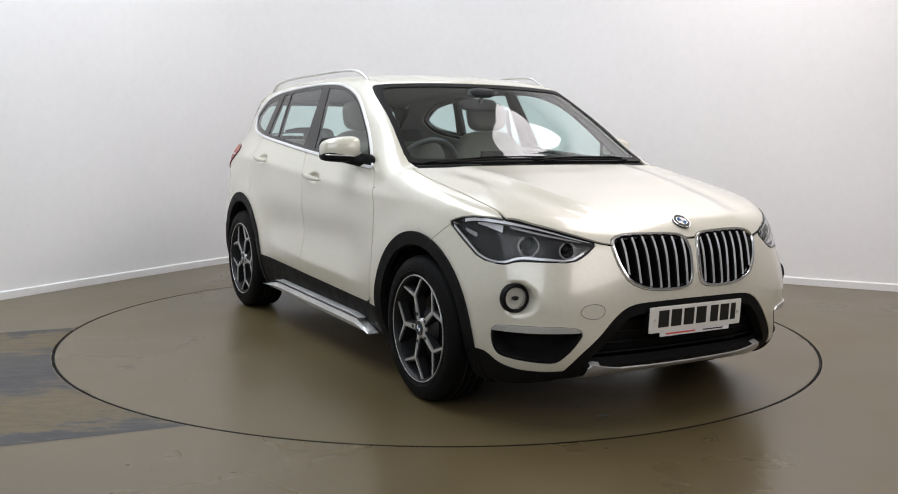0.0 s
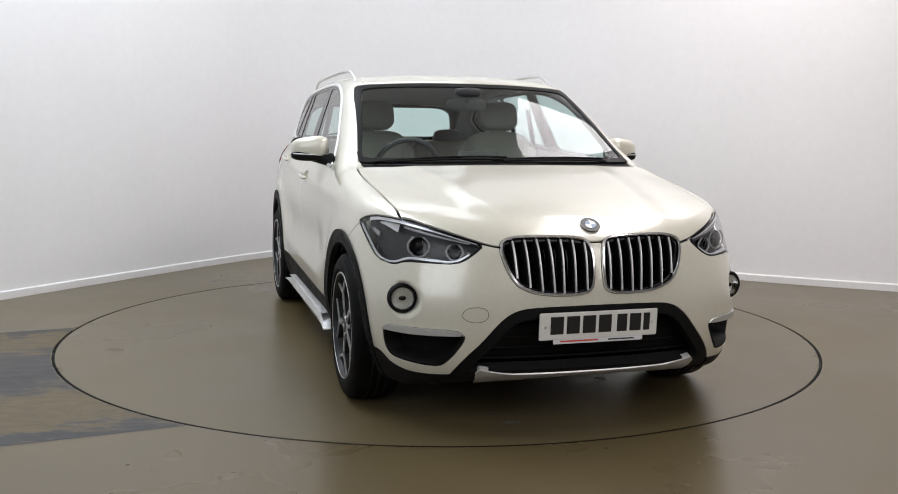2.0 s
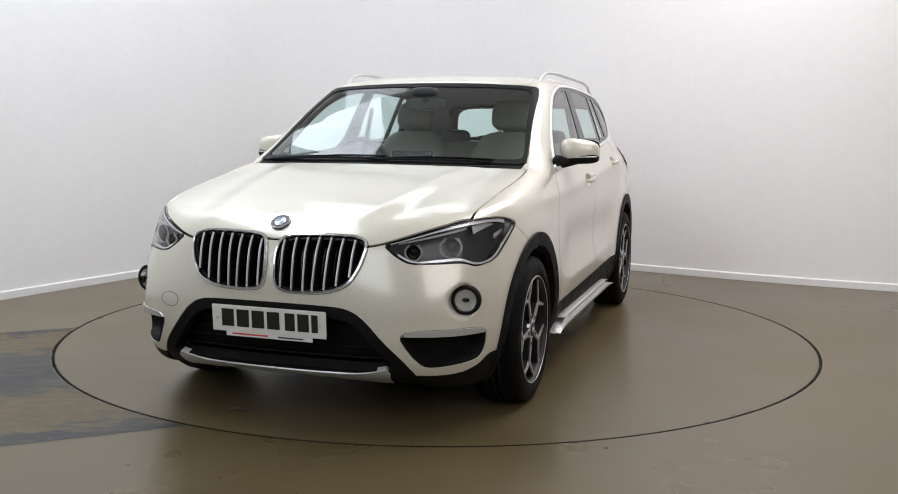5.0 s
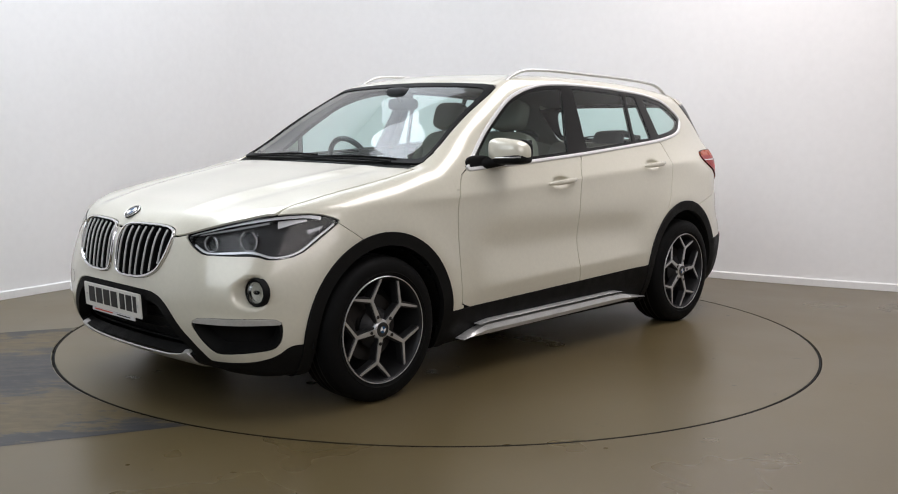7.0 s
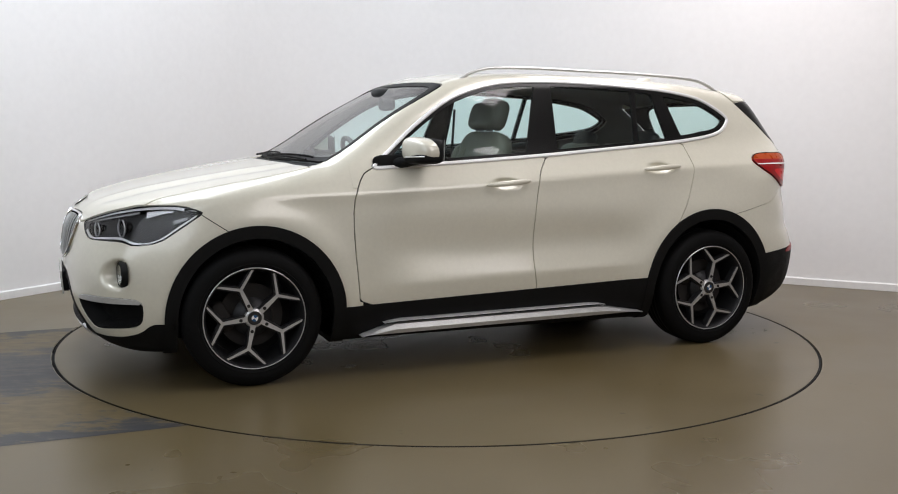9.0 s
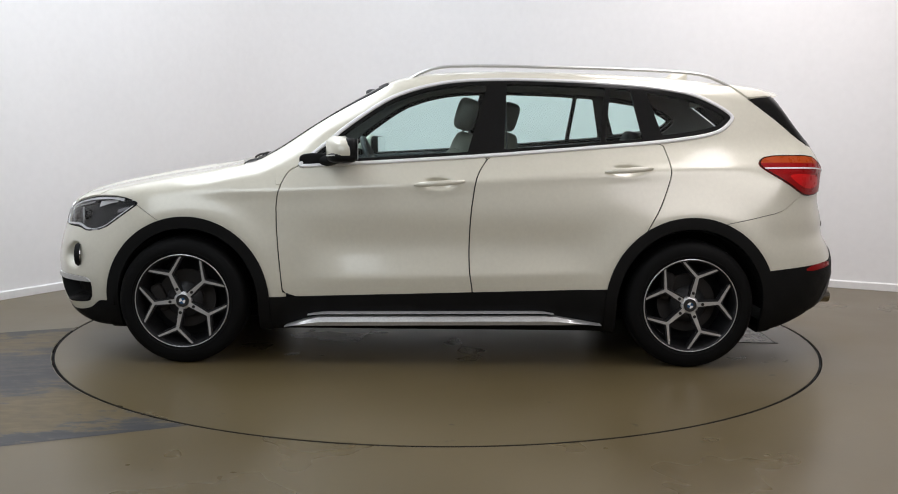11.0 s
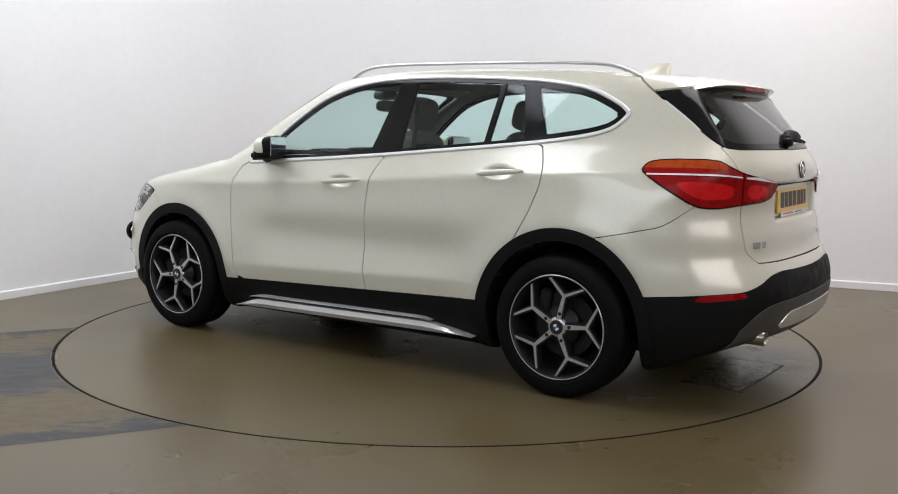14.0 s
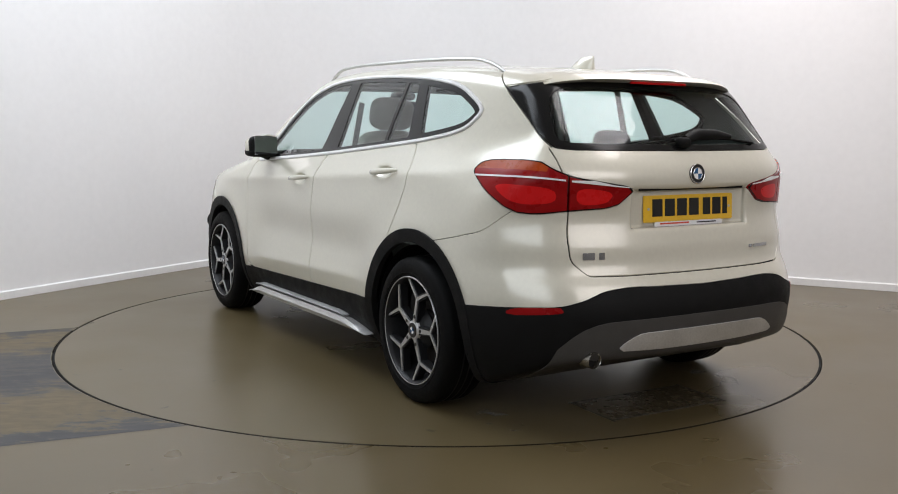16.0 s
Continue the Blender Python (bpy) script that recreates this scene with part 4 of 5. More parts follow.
pair("lamp_core", moved(inside(inner, core_in), 0.006), REDDARK, GATELAMPS, "deep red lamp core", 0.01)

# ---- rear bumper cladding, skid plate, reflectors, exhaust ----
REFL = R([(35.0, 0.534), (36, 0.552), (46.8, 0.535), (47, 0.508), (36, 0.524)], 1)
SKIDR_OUT = Y([(-0.4, 0.497), (0.40, 0.493), (0.53, 0.486), (0.61, 0.452), (0.69, 0.36), (0.69, 0.1), (-0.4, 0.1)], False, 1, 1.7)
SKIDR = Y([(-0.4, 0.440), (0.30, 0.439), (0.365, 0.433), (0.445, 0.385), (0.42, 0.364), (-0.4, 0.364)], False, 1, 1.7)
refl, lowr = cut(lowr, REFL, 0.0)
diff, lowr = cut(lowr, SKIDR_OUT, 0.0)
whole("rear_cladding", moved(lowr, 0.004), CLAD, car, "black rear bumper cladding", 0.03)
pair("reflector", moved(refl, 0.006), REDLENS, car, "narrow red reflector", 0.02)
DIFF = node_material("grey_diffuser_plastic", (0.055, 0.053, 0.051), 0.5, 0.1, 0, 0.15, 200.0, 0.2)
whole("diffuser", moved(outside(diff, SKIDR), 0.008), DIFF, car, "dark grey rear diffuser", 0.03)
whole("rear_skid_plate", moved(inside(diff, SKIDR), 0.014), SILVER, car, "satin silver rear skid plate", 0.03)
bm = bmesh.new()
lathe(bm, [(0.027, -2.10), (0.029, -2.216), (0.032, -2.220), (0.034, -2.216), (0.034, -2.06)], 32)
bm.transform(pose(0.025, 0.545, 0.335, 0, 0, -90))
EXH = part("exhaust_pipe", bm, STEEL, car, "single polished exhaust tailpipe")
# a dark disc closes the bore
part("pipe_hollow", disc_at(bmesh.new(), (-2.165, 0.545, 0.335), (1, 0, 0), 0.0275, 0.004, 24), DARK, EXH, "dark disc set in the bore of the pipe")

# ---- sill trim bars ----
def sill_bar(bm, z0, z1, y0, x0, x1, tip0, tip1):
    """A long blade with pointed ends."""
    n = 28
    rows = []
    for i in range(n + 1):
        t = i / n
        x = x0 + (x1 - x0) * t
        k = min(1.0, t / tip0, (1 - t) / tip1)
        rise = 0.012 * (-x)
        zl, zh = z0 + rise, z0 + rise + (z1 - z0) * k
        rows.append([bm.verts.new((x, y0 - 0.05, zl)), bm.verts.new((x, y0, zl + 0.004)), bm.verts.new((x, y0 + 0.008, (zl + zh) / 2)), bm.verts.new((x, y0 - 0.004, zh)), bm.verts.new((x, y0 - 0.05, zh + 0.004))])
    for p, q in zip(rows, rows[1:]):
        for k in range(4):
            bm.faces.new((p[k], q[k], q[k + 1], p[k + 1]))
        bm.faces.new((p[4], q[4], q[0], p[0]))
    return bm


twin("sill_bar", lambda bm: sill_bar(bm, 0.212, 0.262, 0.893, 0.80, -0.87, 0.10, 0.16), SILVER, car, "satin silver sill blade")
twin("sill_bar", lambda bm: sill_bar(bm, 0.272, 0.286, 0.893, 0.68, -0.62, 0.06, 0.05), SILVER, car, "narrow silver sill blade")

# ---- door handles ----
def handle(bm, xa, xb, za, zb):
    pts, rs = [], []
    ya, yb = side_y(xa, za), side_y(xb, zb)

    def door_y(x):
        return ya + (yb - ya) * (x - xa) / (xb - xa) + 0.003

    for i in range(13):
        t = i / 12
        x, z = xa + (xb - xa) * t, za + (zb - za) * t
        pts.append((x, door_y(x) + 0.004 + 0.022 * math.sin(math.pi * t) ** 0.5, z))
        rs.append(0.006 + 0.009 * math.sin(math.pi * t) ** 0.5)
    return tube(bm, pts, rs, 10, 0.6)


HANDLES = [((0.118, -0.142, 0.955, 0.975), FDOORS), ((-0.872, -1.124, 1.030, 1.050), RDOORS)]
for (xa, xb, za, zb), doors in HANDLES:
    twin("door_handle", lambda bm: handle(bm, xa, xb, za, zb), PAINT, doors, "white pull handle")

# ---- roof rails and aerial ----
def rail(bm):
    pts = []
    for i in range(33):
        t = i / 32
        x = 0.155 + (-1.59 - 0.155) * t
        y = 0.600 + 0.02 * math.sin(math.pi * t) - 0.035 * max(0, t - 0.7) / 0.3
        lift = 0.050 * (1 - (1 - min(1, 2.6 * math.sin(math.pi * min(max(t, 0), 1)))) ** 2)
        pts.append((x, y, top_z(x, y) - 0.008 + lift))
    return tube(bm, pts, 0.0090, 10, 1.1)


twin("roof_rail", rail, SILVER, car, "satin silver roof rail")


bm = bmesh.new()
rows = []
for k in range(9):
    t = k / 8
    z = 1.532 + 0.060 * t
    xa, xb = -1.30 - 0.10 * t, -1.49 + 0.0 * t
    w = 0.030 * (1 - t) ** 0.7 + 0.004
    rows.append([bm.verts.new(((xa + xb) / 2 + (xa - xb) / 2 * math.cos(q), w * math.sin(q), z)) for q in [2 * math.pi * j / 16 for j in range(16)]])
for p, q in zip(rows, rows[1:]):
    for j in range(16):
        bm.faces.new((p[j], p[(j + 1) % 16], q[(j + 1) % 16], q[j]))
bm.faces.new(rows[-1])
part("roof_aerial", bm, PAINT, car, "white shark fin aerial")

# ---- roof spoiler ----
def spoiler(bm):
    rows = []
    for i in range(25):
        y = -0.585 + 1.17 * i / 24
        k = abs(y) / 0.585
        xt = -1.950 + 0.02 * k + 0.135 * k ** 4
        zt = 1.462 - 0.040 * k ** 5
        xr = -1.66
        zr = top_z(xr, abs(y)) + 0.003
        rows.append([bm.verts.new(p) for p in ((xr, y, zr), ((xr + xt) / 2, y, (zr + zt) / 2 + 0.012), (xt + 0.01, y, zt + 0.004), (xt, y, zt - 0.004), (xt + 0.02, y, zt - 0.013), (xt + 0.14, y * 0.97, zt - 0.020))])
    for p, q in zip(rows, rows[1:]):
        for k in range(5):
            bm.faces.new((p[k], p[k + 1], q[k + 1], q[k]))
    bm.faces.new(rows[0]), bm.faces.new(rows[-1][::-1])
    return bm


cheek = inside(joined(gate, rwin), both(behind(-1.50), lambda v: 0.47 - v[:, 1], lambda v: 1.412 + 0.13 * (-1.62 - v[:, 0]) - v[:, 2]))
pair("spoiler_cheek", moved(cheek, 0.006), PAINT, TAILGATE, "white side of the roof spoiler", 0.02)
part("roof_spoiler", spoiler(bmesh.new()), PAINT, TAILGATE, "white roof spoiler lip")
part("brake_light", tube(bmesh.new(), [(-1.925, y, 1.446) for y in (-0.16, 0, 0.16)], 0.006, 6), REDDARK, TAILGATE, "narrow red brake light")

# ---- wipers ----
def wiper_points(x0, y0, x1, y1, n=10, off=0.016):
    return [(x0 + (x1 - x0) * k / n, y0 + (y1 - y0) * k / n, top_z(x0 + (x1 - x0) * k / n, abs(y0 + (y1 - y0) * k / n)) + off) for k in range(n + 1)]


for y0, y1, x0, x1 in ((-0.62, 0.02, 1.005, 1.045), (-0.02, 0.58, 1.065, 1.0)):
    arm = part("windscreen_wiper", tube(bmesh.new(), wiper_points(x0, y0, x1, y1, 10, 0.012), 0.006, 6), CLAD, car, "black wiper arm")
    part("blade", tube(bmesh.new(), wiper_points(x0 - 0.03, y0 - 0.05, x1 - 0.04, y1, 10, 0.006), 0.005, 6), RUBBER, arm)
bm = bmesh.new()
superblob(bm, (rear_x(0.0, 1.19) - 0.012, 0.02, 1.195), (0.022, 0.035, 0.022), 0.7, 16, 10)
tube(bm, [(rear_x(y, z) - 0.016, y, z) for y, z in ((0.0, 1.205), (-0.08, 1.228), (-0.2, 1.228), (-0.30, 1.22))], [0.020, 0.027, 0.024, 0.010], 10)
RW = part("rear_wiper", bm, CLAD, TAILGATE, "black rear wiper")
part("blade", tube(bmesh.new(), [(rear_x(y, z) - 0.008, y, z) for y, z in ((0.06, 1.20), (-0.1, 1.212), (-0.28, 1.210), (-0.45, 1.192))], 0.006, 6), RUBBER, RW)

# ---- door mirrors ----
def mirror_cap(bm):
    superblob(bm, (0.0, 0.0, 0.0), (0.082, 0.102, 0.070), 0.62, 28, 16)
    for v in bm.verts:
        t = (v.co.y + 0.098) / 0.196
        v.co.x *= 1.0 - 0.25 * t
        v.co.x -= 0.030 * t * t
        v.co.z *= 1.0 - 0.22 * t
        v.co.z -= 0.012 * t
        v.co.x = max(v.co.x, -0.022 - 0.03 * t)
    bm.transform(pose(0.500, 0.922, 1.142, 0, 0, 6))
    return bm


def mirror_body(bm):
    superblob(bm, (0.0, 0.0, 0.0), (0.072, 0.098, 0.030), 0.6, 24, 12)
    for v in bm.verts:
        t = (v.co.y + 0.098) / 0.196
        v.co.x -= 0.030 * t * t
        v.co.z += 0.006 * t
    bm.transform(pose(0.498, 0.924, 1.093, 0, 0, 6))
    superblob(bm, (0, 0, 0), (0.030, 0.096, 0.060), 0.55, 24, 12, pose(0.452, 0.922, 1.136, 0, 0, 14))
    tube(bm, [(0.60, side_y(0.60, 1.075) - 0.01, 1.07), (0.55, 0.86, 1.078), (0.50, 0.92, 1.088)], [0.032, 0.028, 0.02], 10)
    superblob(bm, (0.628, side_y(0.628, 1.075) + 0.002, 1.078), (0.095, 0.012, 0.035), 0.7)
    return bm


MIRRORS = twin("door_mirror", mirror_cap, PAINT, car, "white mirror cap over a black base")
twin("mirror_base", mirror_body, CLAD, MIRRORS, "black mirror base")
twin("mirror_pane", lambda bm: box(bm, (0, 0, 0), (0.006, 0.160, 0.105), pose(0.4205, 0.914, 1.138, 0, 0, 14), 0.002), MIRRORGLASS, MIRRORS, "mirror glass")
twin("side_repeater", lambda bm: tube(bm, [(0.572, 0.89, 1.102), (0.566, 0.93, 1.103), (0.545, 0.985, 1.105), (0.515, 1.012, 1.107)], 0.004, 6), SILVER, MIRRORS, "slim indicator")

# ---- badges ----
def roundel(c, n, r, parent, tilt=0):
    q = Vector(n).to_track_quat("Z", "Y").to_matrix().to_4x4()
    m = Matrix.Translation(c) @ q
    bm = bmesh.new()
    bmesh.ops.create_cone(bm, cap_ends=True, segments=40, radius1=r, radius2=r * 0.94, depth=0.008, matrix=m)
    badge = part("badge", bm, BLACKINK, parent, "round black badge with a chrome edge")
    part("badge_ring", ring_at(bmesh.new(), m @ Vector((0, 0, 0.003)), n, r * 0.97, r * 0.055), CHROME, badge, "chrome edge")
    part("badge_ring", ring_at(bmesh.new(), m @ Vector((0, 0, 0.0045)), n, r * 0.60, r * 0.04), CHROME, badge)
    for k in range(4):
        pts = [(0, 0)] + [(r * 0.58 * math.cos(a), r * 0.58 * math.sin(a)) for a in [math.pi / 2 * (k + j / 6) for j in range(7)]]
        part("badge_field", prism(bmesh.new(), pts, 0.004, 0.0055, m), BLUEINK if k % 2 else WHITEINK, badge, "", False)
    return badge


bz = top_z(2.062, 0.0)
roundel(Vector((2.062, 0, bz)) + normal_at(2.062, 0, bz) * 0.004, normal_at(2.062, 0, bz), 0.041, car)
bx = rear_x(0.0, 1.066)
roundel(Vector((bx - 0.004, 0, 1.066)), (-1, 0, 0.08), 0.041, TAILGATE)


# ---- number plates: their characters stand as plain bars ----
def number_plate(m, plate_mat, parent, bars):
    bm = bmesh.new()
    box(bm, (0, 0, 0), (0.520, 0.111, 0.008), m, 0.003)
    p = part("number_plate", bm, plate_mat, parent, "number plate with plain black bars")
    for u0, u1 in bars:
        part("plate_bar", box(bmesh.new(), ((u0 + u1) / 2, 0.004, 0.0045), (u1 - u0, 0.072, 0.002), m), BLACKINK, p, "", False)
    part("plate_strip", box(bmesh.new(), (0, -0.064, 0.0), (0.395, 0.020, 0.006), m, 0.002), WHITEINK, p, "white dealer strip under the plate")
    part("strip_bar", box(bmesh.new(), (-0.085, -0.0625, 0.0035), (0.165, 0.006, 0.002), m), REDINK, p, "red bar", False)
    part("strip_bar", box(bmesh.new(), (0.10, -0.0635, 0.0035), (0.115, 0.005, 0.002), m), BLACKINK, p, "dark bar", False)
    for u in (-0.235, 0.235):
        part("plate_screw", disc_at(bmesh.new(), m @ Vector((u, 0.0, 0.005)), m.to_3x3() @ Vector((0, 0, 1)), 0.006, 0.003, 12), SILVER, p)
    return p


LETTERS = [(-0.213, -0.157), (-0.143, -0.087), (-0.073, -0.017), (-0.003, 0.053), (0.078, 0.122), (0.135, 0.185), (0.197, 0.225)]
number_plate(Matrix(((0, 0.06, 1, 2.176), (1, 0, 0, 0), (0, 1, -0.06, 0.463), (0, 0, 0, 1))), PLATEWHITE, car, LETTERS)
part("plate_holder", box(bmesh.new(), (2.155, 0, 0.463), (0.03, 0.50, 0.10), None, 0.004), CLAD, car)
rx = -2.124
number_plate(Matrix(((0, 0.05, -1, rx - 0.010), (-1, 0, 0, 0), (0, 1, 0.05, 0.922), (0, 0, 0, 1))), PLATEYELLOW, TAILGATE, LETTERS)
# dark bar in place of the thin shadow line under the ledge
part("grip_shadow_line", tube(bmesh.new(), [(-2.150, y, 1.004) for y in np.linspace(-0.30, 0.30, 9)], 0.005, 8), CLAD, TAILGATE, "dark bar as the shadow line of the grip over the plate")


# model marks as plain bars
def mark(y0, y1, z0, z1):
    bm = bmesh.new()
    ym = (y0 + y1) / 2
    zm = (z0 + z1) / 2
    n = normal_at(rear_x(ym, zm), ym, zm)
    q = n.to_track_quat("Z", "Y").to_matrix().to_4x4()
    return box(bm, (0, 0, 0.002), (abs(y1 - y0), z1 - z0, 0.004), Matrix.Translation((rear_x(ym, zm), ym, zm)) @ q, 0.001)


for y0, y1 in ((0.565, 0.515), (0.498, 0.474)):
    part("model_mark", mark(y0, y1, 0.730, 0.758), CHROME, TAILGATE, "plain chrome bar")
for y0, y1 in ((-0.33, -0.355), (-0.362, -0.47)):
    part("model_mark", mark(y0, y1, 0.738, 0.752), CHROME, TAILGATE, "plain chrome bar")
# towing eye cover
tp = rounded([(-0.455, 0.506), (-0.462, 0.535), (-0.50, 0.545), (-0.545, 0.537), (-0.565, 0.506), (-0.53, 0.483), (-0.48, 0.482)], 2)
seam = [(front_x(y, z) + 0.0002, y, z) for y, z in tp[::2]]
part("tow_cover_seam", tube(bmesh.new(), seam + seam[:1], 0.0014, 5, up=Vector((1, 0, 0))), HEADLINER, car, "thin seam of the tow eye cover")


# ---- wheels ----
def beam(p0, p1, w0, w1):
    """The outline of a tapered bar in the wheel's plane."""
    p0, p1 = Vector(p0), Vector(p1)
    d = (p1 - p0).normalized()
    s = Vector((-d.y, d.x))
    return [tuple(p0 + s * w0), tuple(p0 - s * w0), tuple(p1 - s * w1), tuple(p1 + s * w1)]


WHEELPLANE = Matrix(((1, 0, 0, 0), (0, 0, 1, 0), (0, 1, 0, 0), (0, 0, 0, 1)))


def spoke_bars(ang):
    """The three bars of one forked spoke: root to fork, fork to rim twice."""
    c = lambda r, a: (r * math.cos(math.radians(a)), r * math.sin(math.radians(a)))
    fork = c(0.152, ang)
    return [(c(0.038, ang), fork, 0.0125, 0.0078), (fork, c(0.240, ang + 24), 0.0070, 0.0046), (fork, c(0.240, ang - 24), 0.0070, 0.0046)]


def build_wheel():
    wheel = new("wheel")
    wheel.parent = car
    tagged(wheel, "alloy wheel with five forked spokes")
    bm = bmesh.new()
    lathe(bm, [(0.236, -0.03), (0.240, -0.006), (0.252, 0.004), (0.275, 0.008), (0.300, 0.006), (0.318, -0.002), (0.330, -0.014), (0.335, -0.030), (0.337, -0.06), (0.3375, -0.11), (0.337, -0.16), (0.335, -0.19), (0.325, -0.21), (0.290, -0.225), (0.250, -0.215), (0.238, -0.19)], 72)
    tyre = part("tyre", bm, RUBBER, wheel, "black road tyre")
    for d in (-0.075, -0.11, -0.145):
        part("tread_groove", lathe(bmesh.new(), [(0.3380, d - 0.004), (0.3388, d), (0.3380, d + 0.004)], 72), BLACKINK, tyre)
    part("sidewall_ring", lathe(bmesh.new(), [(0.262, 0.0058), (0.264, 0.0085), (0.267, 0.0068)], 72), RUBBER, tyre)
    bm = bmesh.new()
    lathe(bm, [(0.247, -0.002), (0.246, 0.004), (0.2405, 0.005), (0.236, 0.000), (0.231, -0.018), (0.225, -0.05), (0.215, -0.10), (0.212, -0.18), (0.235, -0.20)], 72)
    rim = part("rim", bm, RIMDARK, wheel, "dark grey wheel rim")
    part("rim_edge", lathe(bmesh.new(), [(0.2475, 0.001), (0.2468, 0.0050), (0.2450, 0.0066), (0.2422, 0.0060), (0.2412, 0.0030)], 72), RIMGREY, rim, "machined silver lip")
    for k in range(5):
        ang = 90 + 72 * k
        bm = bmesh.new()
        for p0, p1, w0, w1 in spoke_bars(ang):
            prism(bm, beam(p0, p1, w0 + 0.009, w1 + 0.0075), -0.050, -0.014, WHEELPLANE, 0.004)
        sp = part("spoke", bm, RIMDARK, wheel, "dark forked spoke")
        bm = bmesh.new()
        for p0, p1, w0, w1 in spoke_bars(ang):
            prism(bm, beam(p0, p1, w0, w1), -0.020, -0.0085, WHEELPLANE, 0.0012)
        bmesh.ops.create_cone(bm, cap_ends=True, segments=16, radius1=0.009, radius2=0.0088, depth=0.0113, matrix=Matrix.Translation((0.152 * math.cos(radians(ang)), -0.0144, 0.152 * math.sin(radians(ang)))) @ Euler((-math.pi / 2, 0, 0)).to_matrix().to_4x4())
        part("spoke_face", bm, RIMGREY, sp, "machined silver spoke face")
        a = radians(ang)
        part("wheel_bolt", disc_at(bmesh.new(), (0.066 * math.cos(a), -0.008, 0.066 * math.sin(a)), (0, 1, 0), 0.0085, 0.003, 14), BLACKINK, sp, "dark bolt hole")
    bm = bmesh.new()
    lathe(bm, [(0.050, -0.030), (0.046, -0.014), (0.041, -0.010), (0.034, -0.0080)], 40)
    hub = part("hub", bm, RIMGREY, wheel, "machined hub")
    part("hub_base", lathe(bmesh.new(), [(0.095, -0.060), (0.075, -0.040), (0.048, -0.024), (0.030, -0.022)], 40), RIMDARK, hub, "dark hub base")
    bm = bmesh.new()
    disc_at(bm, (0, -0.008, 0), (0, 1, 0), 0.035, 0.008, 36, 0.033)
    part("hub_cap", bm, BLACKINK, wheel, "black hub cap with a small round badge")
    for k in range(4):
        pts = [(0, 0)] + [(0.016 * math.cos(a), 0.016 * math.sin(a)) for a in [math.pi / 2 * (k + j / 5) for j in range(6)]]
        part("badge_field", prism(bmesh.new(), pts, -0.004, -0.0032, WHEELPLANE), BLUEINK if k % 2 else WHITEINK, wheel, "", False)
    disc = part("brake_disc", lathe(bmesh.new(), [(0.06, -0.075), (0.085, -0.078), (0.088, -0.098), (0.155, -0.098), (0.155, -0.122), (0.06, -0.122)], 48), BRAKE, wheel, "steel brake disc")
    part("caliper", superblob(bmesh.new(), (0.125, -0.100, 0.06), (0.035, 0.035, 0.075), 0.5), BRAKE, disc, "grey brake caliper")
    part("wheel_back", disc_at(bmesh.new(), (0, -0.17, 0), (0, 1, 0), 0.212, 0.004, 40), DARK, wheel)
    return wheel


def place_wheel(x, side, turn):
    """A wheel's pose: its outer face to the left (1) or right (-1), turned round its axle."""
    return pose(x, 0.897 * side, 0.335, 0, 0, 0 if side > 0 else 180) @ pose(0, 0, 0, 0, turn, 0)


w0 = build_wheel()
w0.matrix_basis = place_wheel(1.335, 1, 90 - 65.4)
copy_thing(w0, place_wheel(-1.335, 1, 90 - 103))
copy_thing(w0, place_wheel(1.335, -1, 20))
copy_thing(w0, place_wheel(-1.335, -1, 48))

# wheel housings and belly
for cx, a in ((1.312, 0.395), (-1.338, 0.41)):
    for s in SIDES:
        bm = bmesh.new()
        rows = []
        for k in range(25):
            q = math.pi * k / 24
            rows.append([bm.verts.new((cx + a * math.cos(q), s * y, 0.30 + a * math.sin(q) * 1.03)) for y in (0.50, 0.86)])
        for p, q in zip(rows, rows[1:]):
            bm.faces.new((p[0], p[1], q[1], q[0]))
        bm.faces.new([r[0] for r in rows])
        part("wheel_housing", bm, DARK, car, "black wheel housing")
bm = bmesh.new()
box(bm, (0, 0, 0.235), (3.3, 1.0, 0.09), None, 0.02)
box(bm, (0, 0, 0.225), (1.75, 1.60, 0.06), None, 0.02)
part("floor_pan", bm, DARK, car, "dark underbody pan")
part("jack_pad", box(bmesh.new(), (0.62, 0.70, 0.178), (0.05, 0.04, 0.03), None, 0.004), SILVER, car)


# ---- inside the car ----
skin_in = outside(SHELL, either(DLO, SCREEN, REARWIN, both(KIDNEY), HEADLAMP, TAILLAMP, arch(*FARCH, 0.02), arch(*RARCH, 0.02), LOWGRILLE, INLET))
whole("headlining", moved(inside(skin_in, lambda v: np.maximum(1.06 - v[:, 2], np.maximum(v[:, 0] - 0.9, -2.02 - v[:, 0]))), -0.030), HEADLINER, car, "grey cloth headlining and pillar covers", 0.0)
whole("inner_shell", moved(inside(skin_in, lambda v: np.maximum(v[:, 2] - 1.06, 0.24 - v[:, 2])), -0.030), TRIMDARK, car, "dark inner body shell", 0.0)


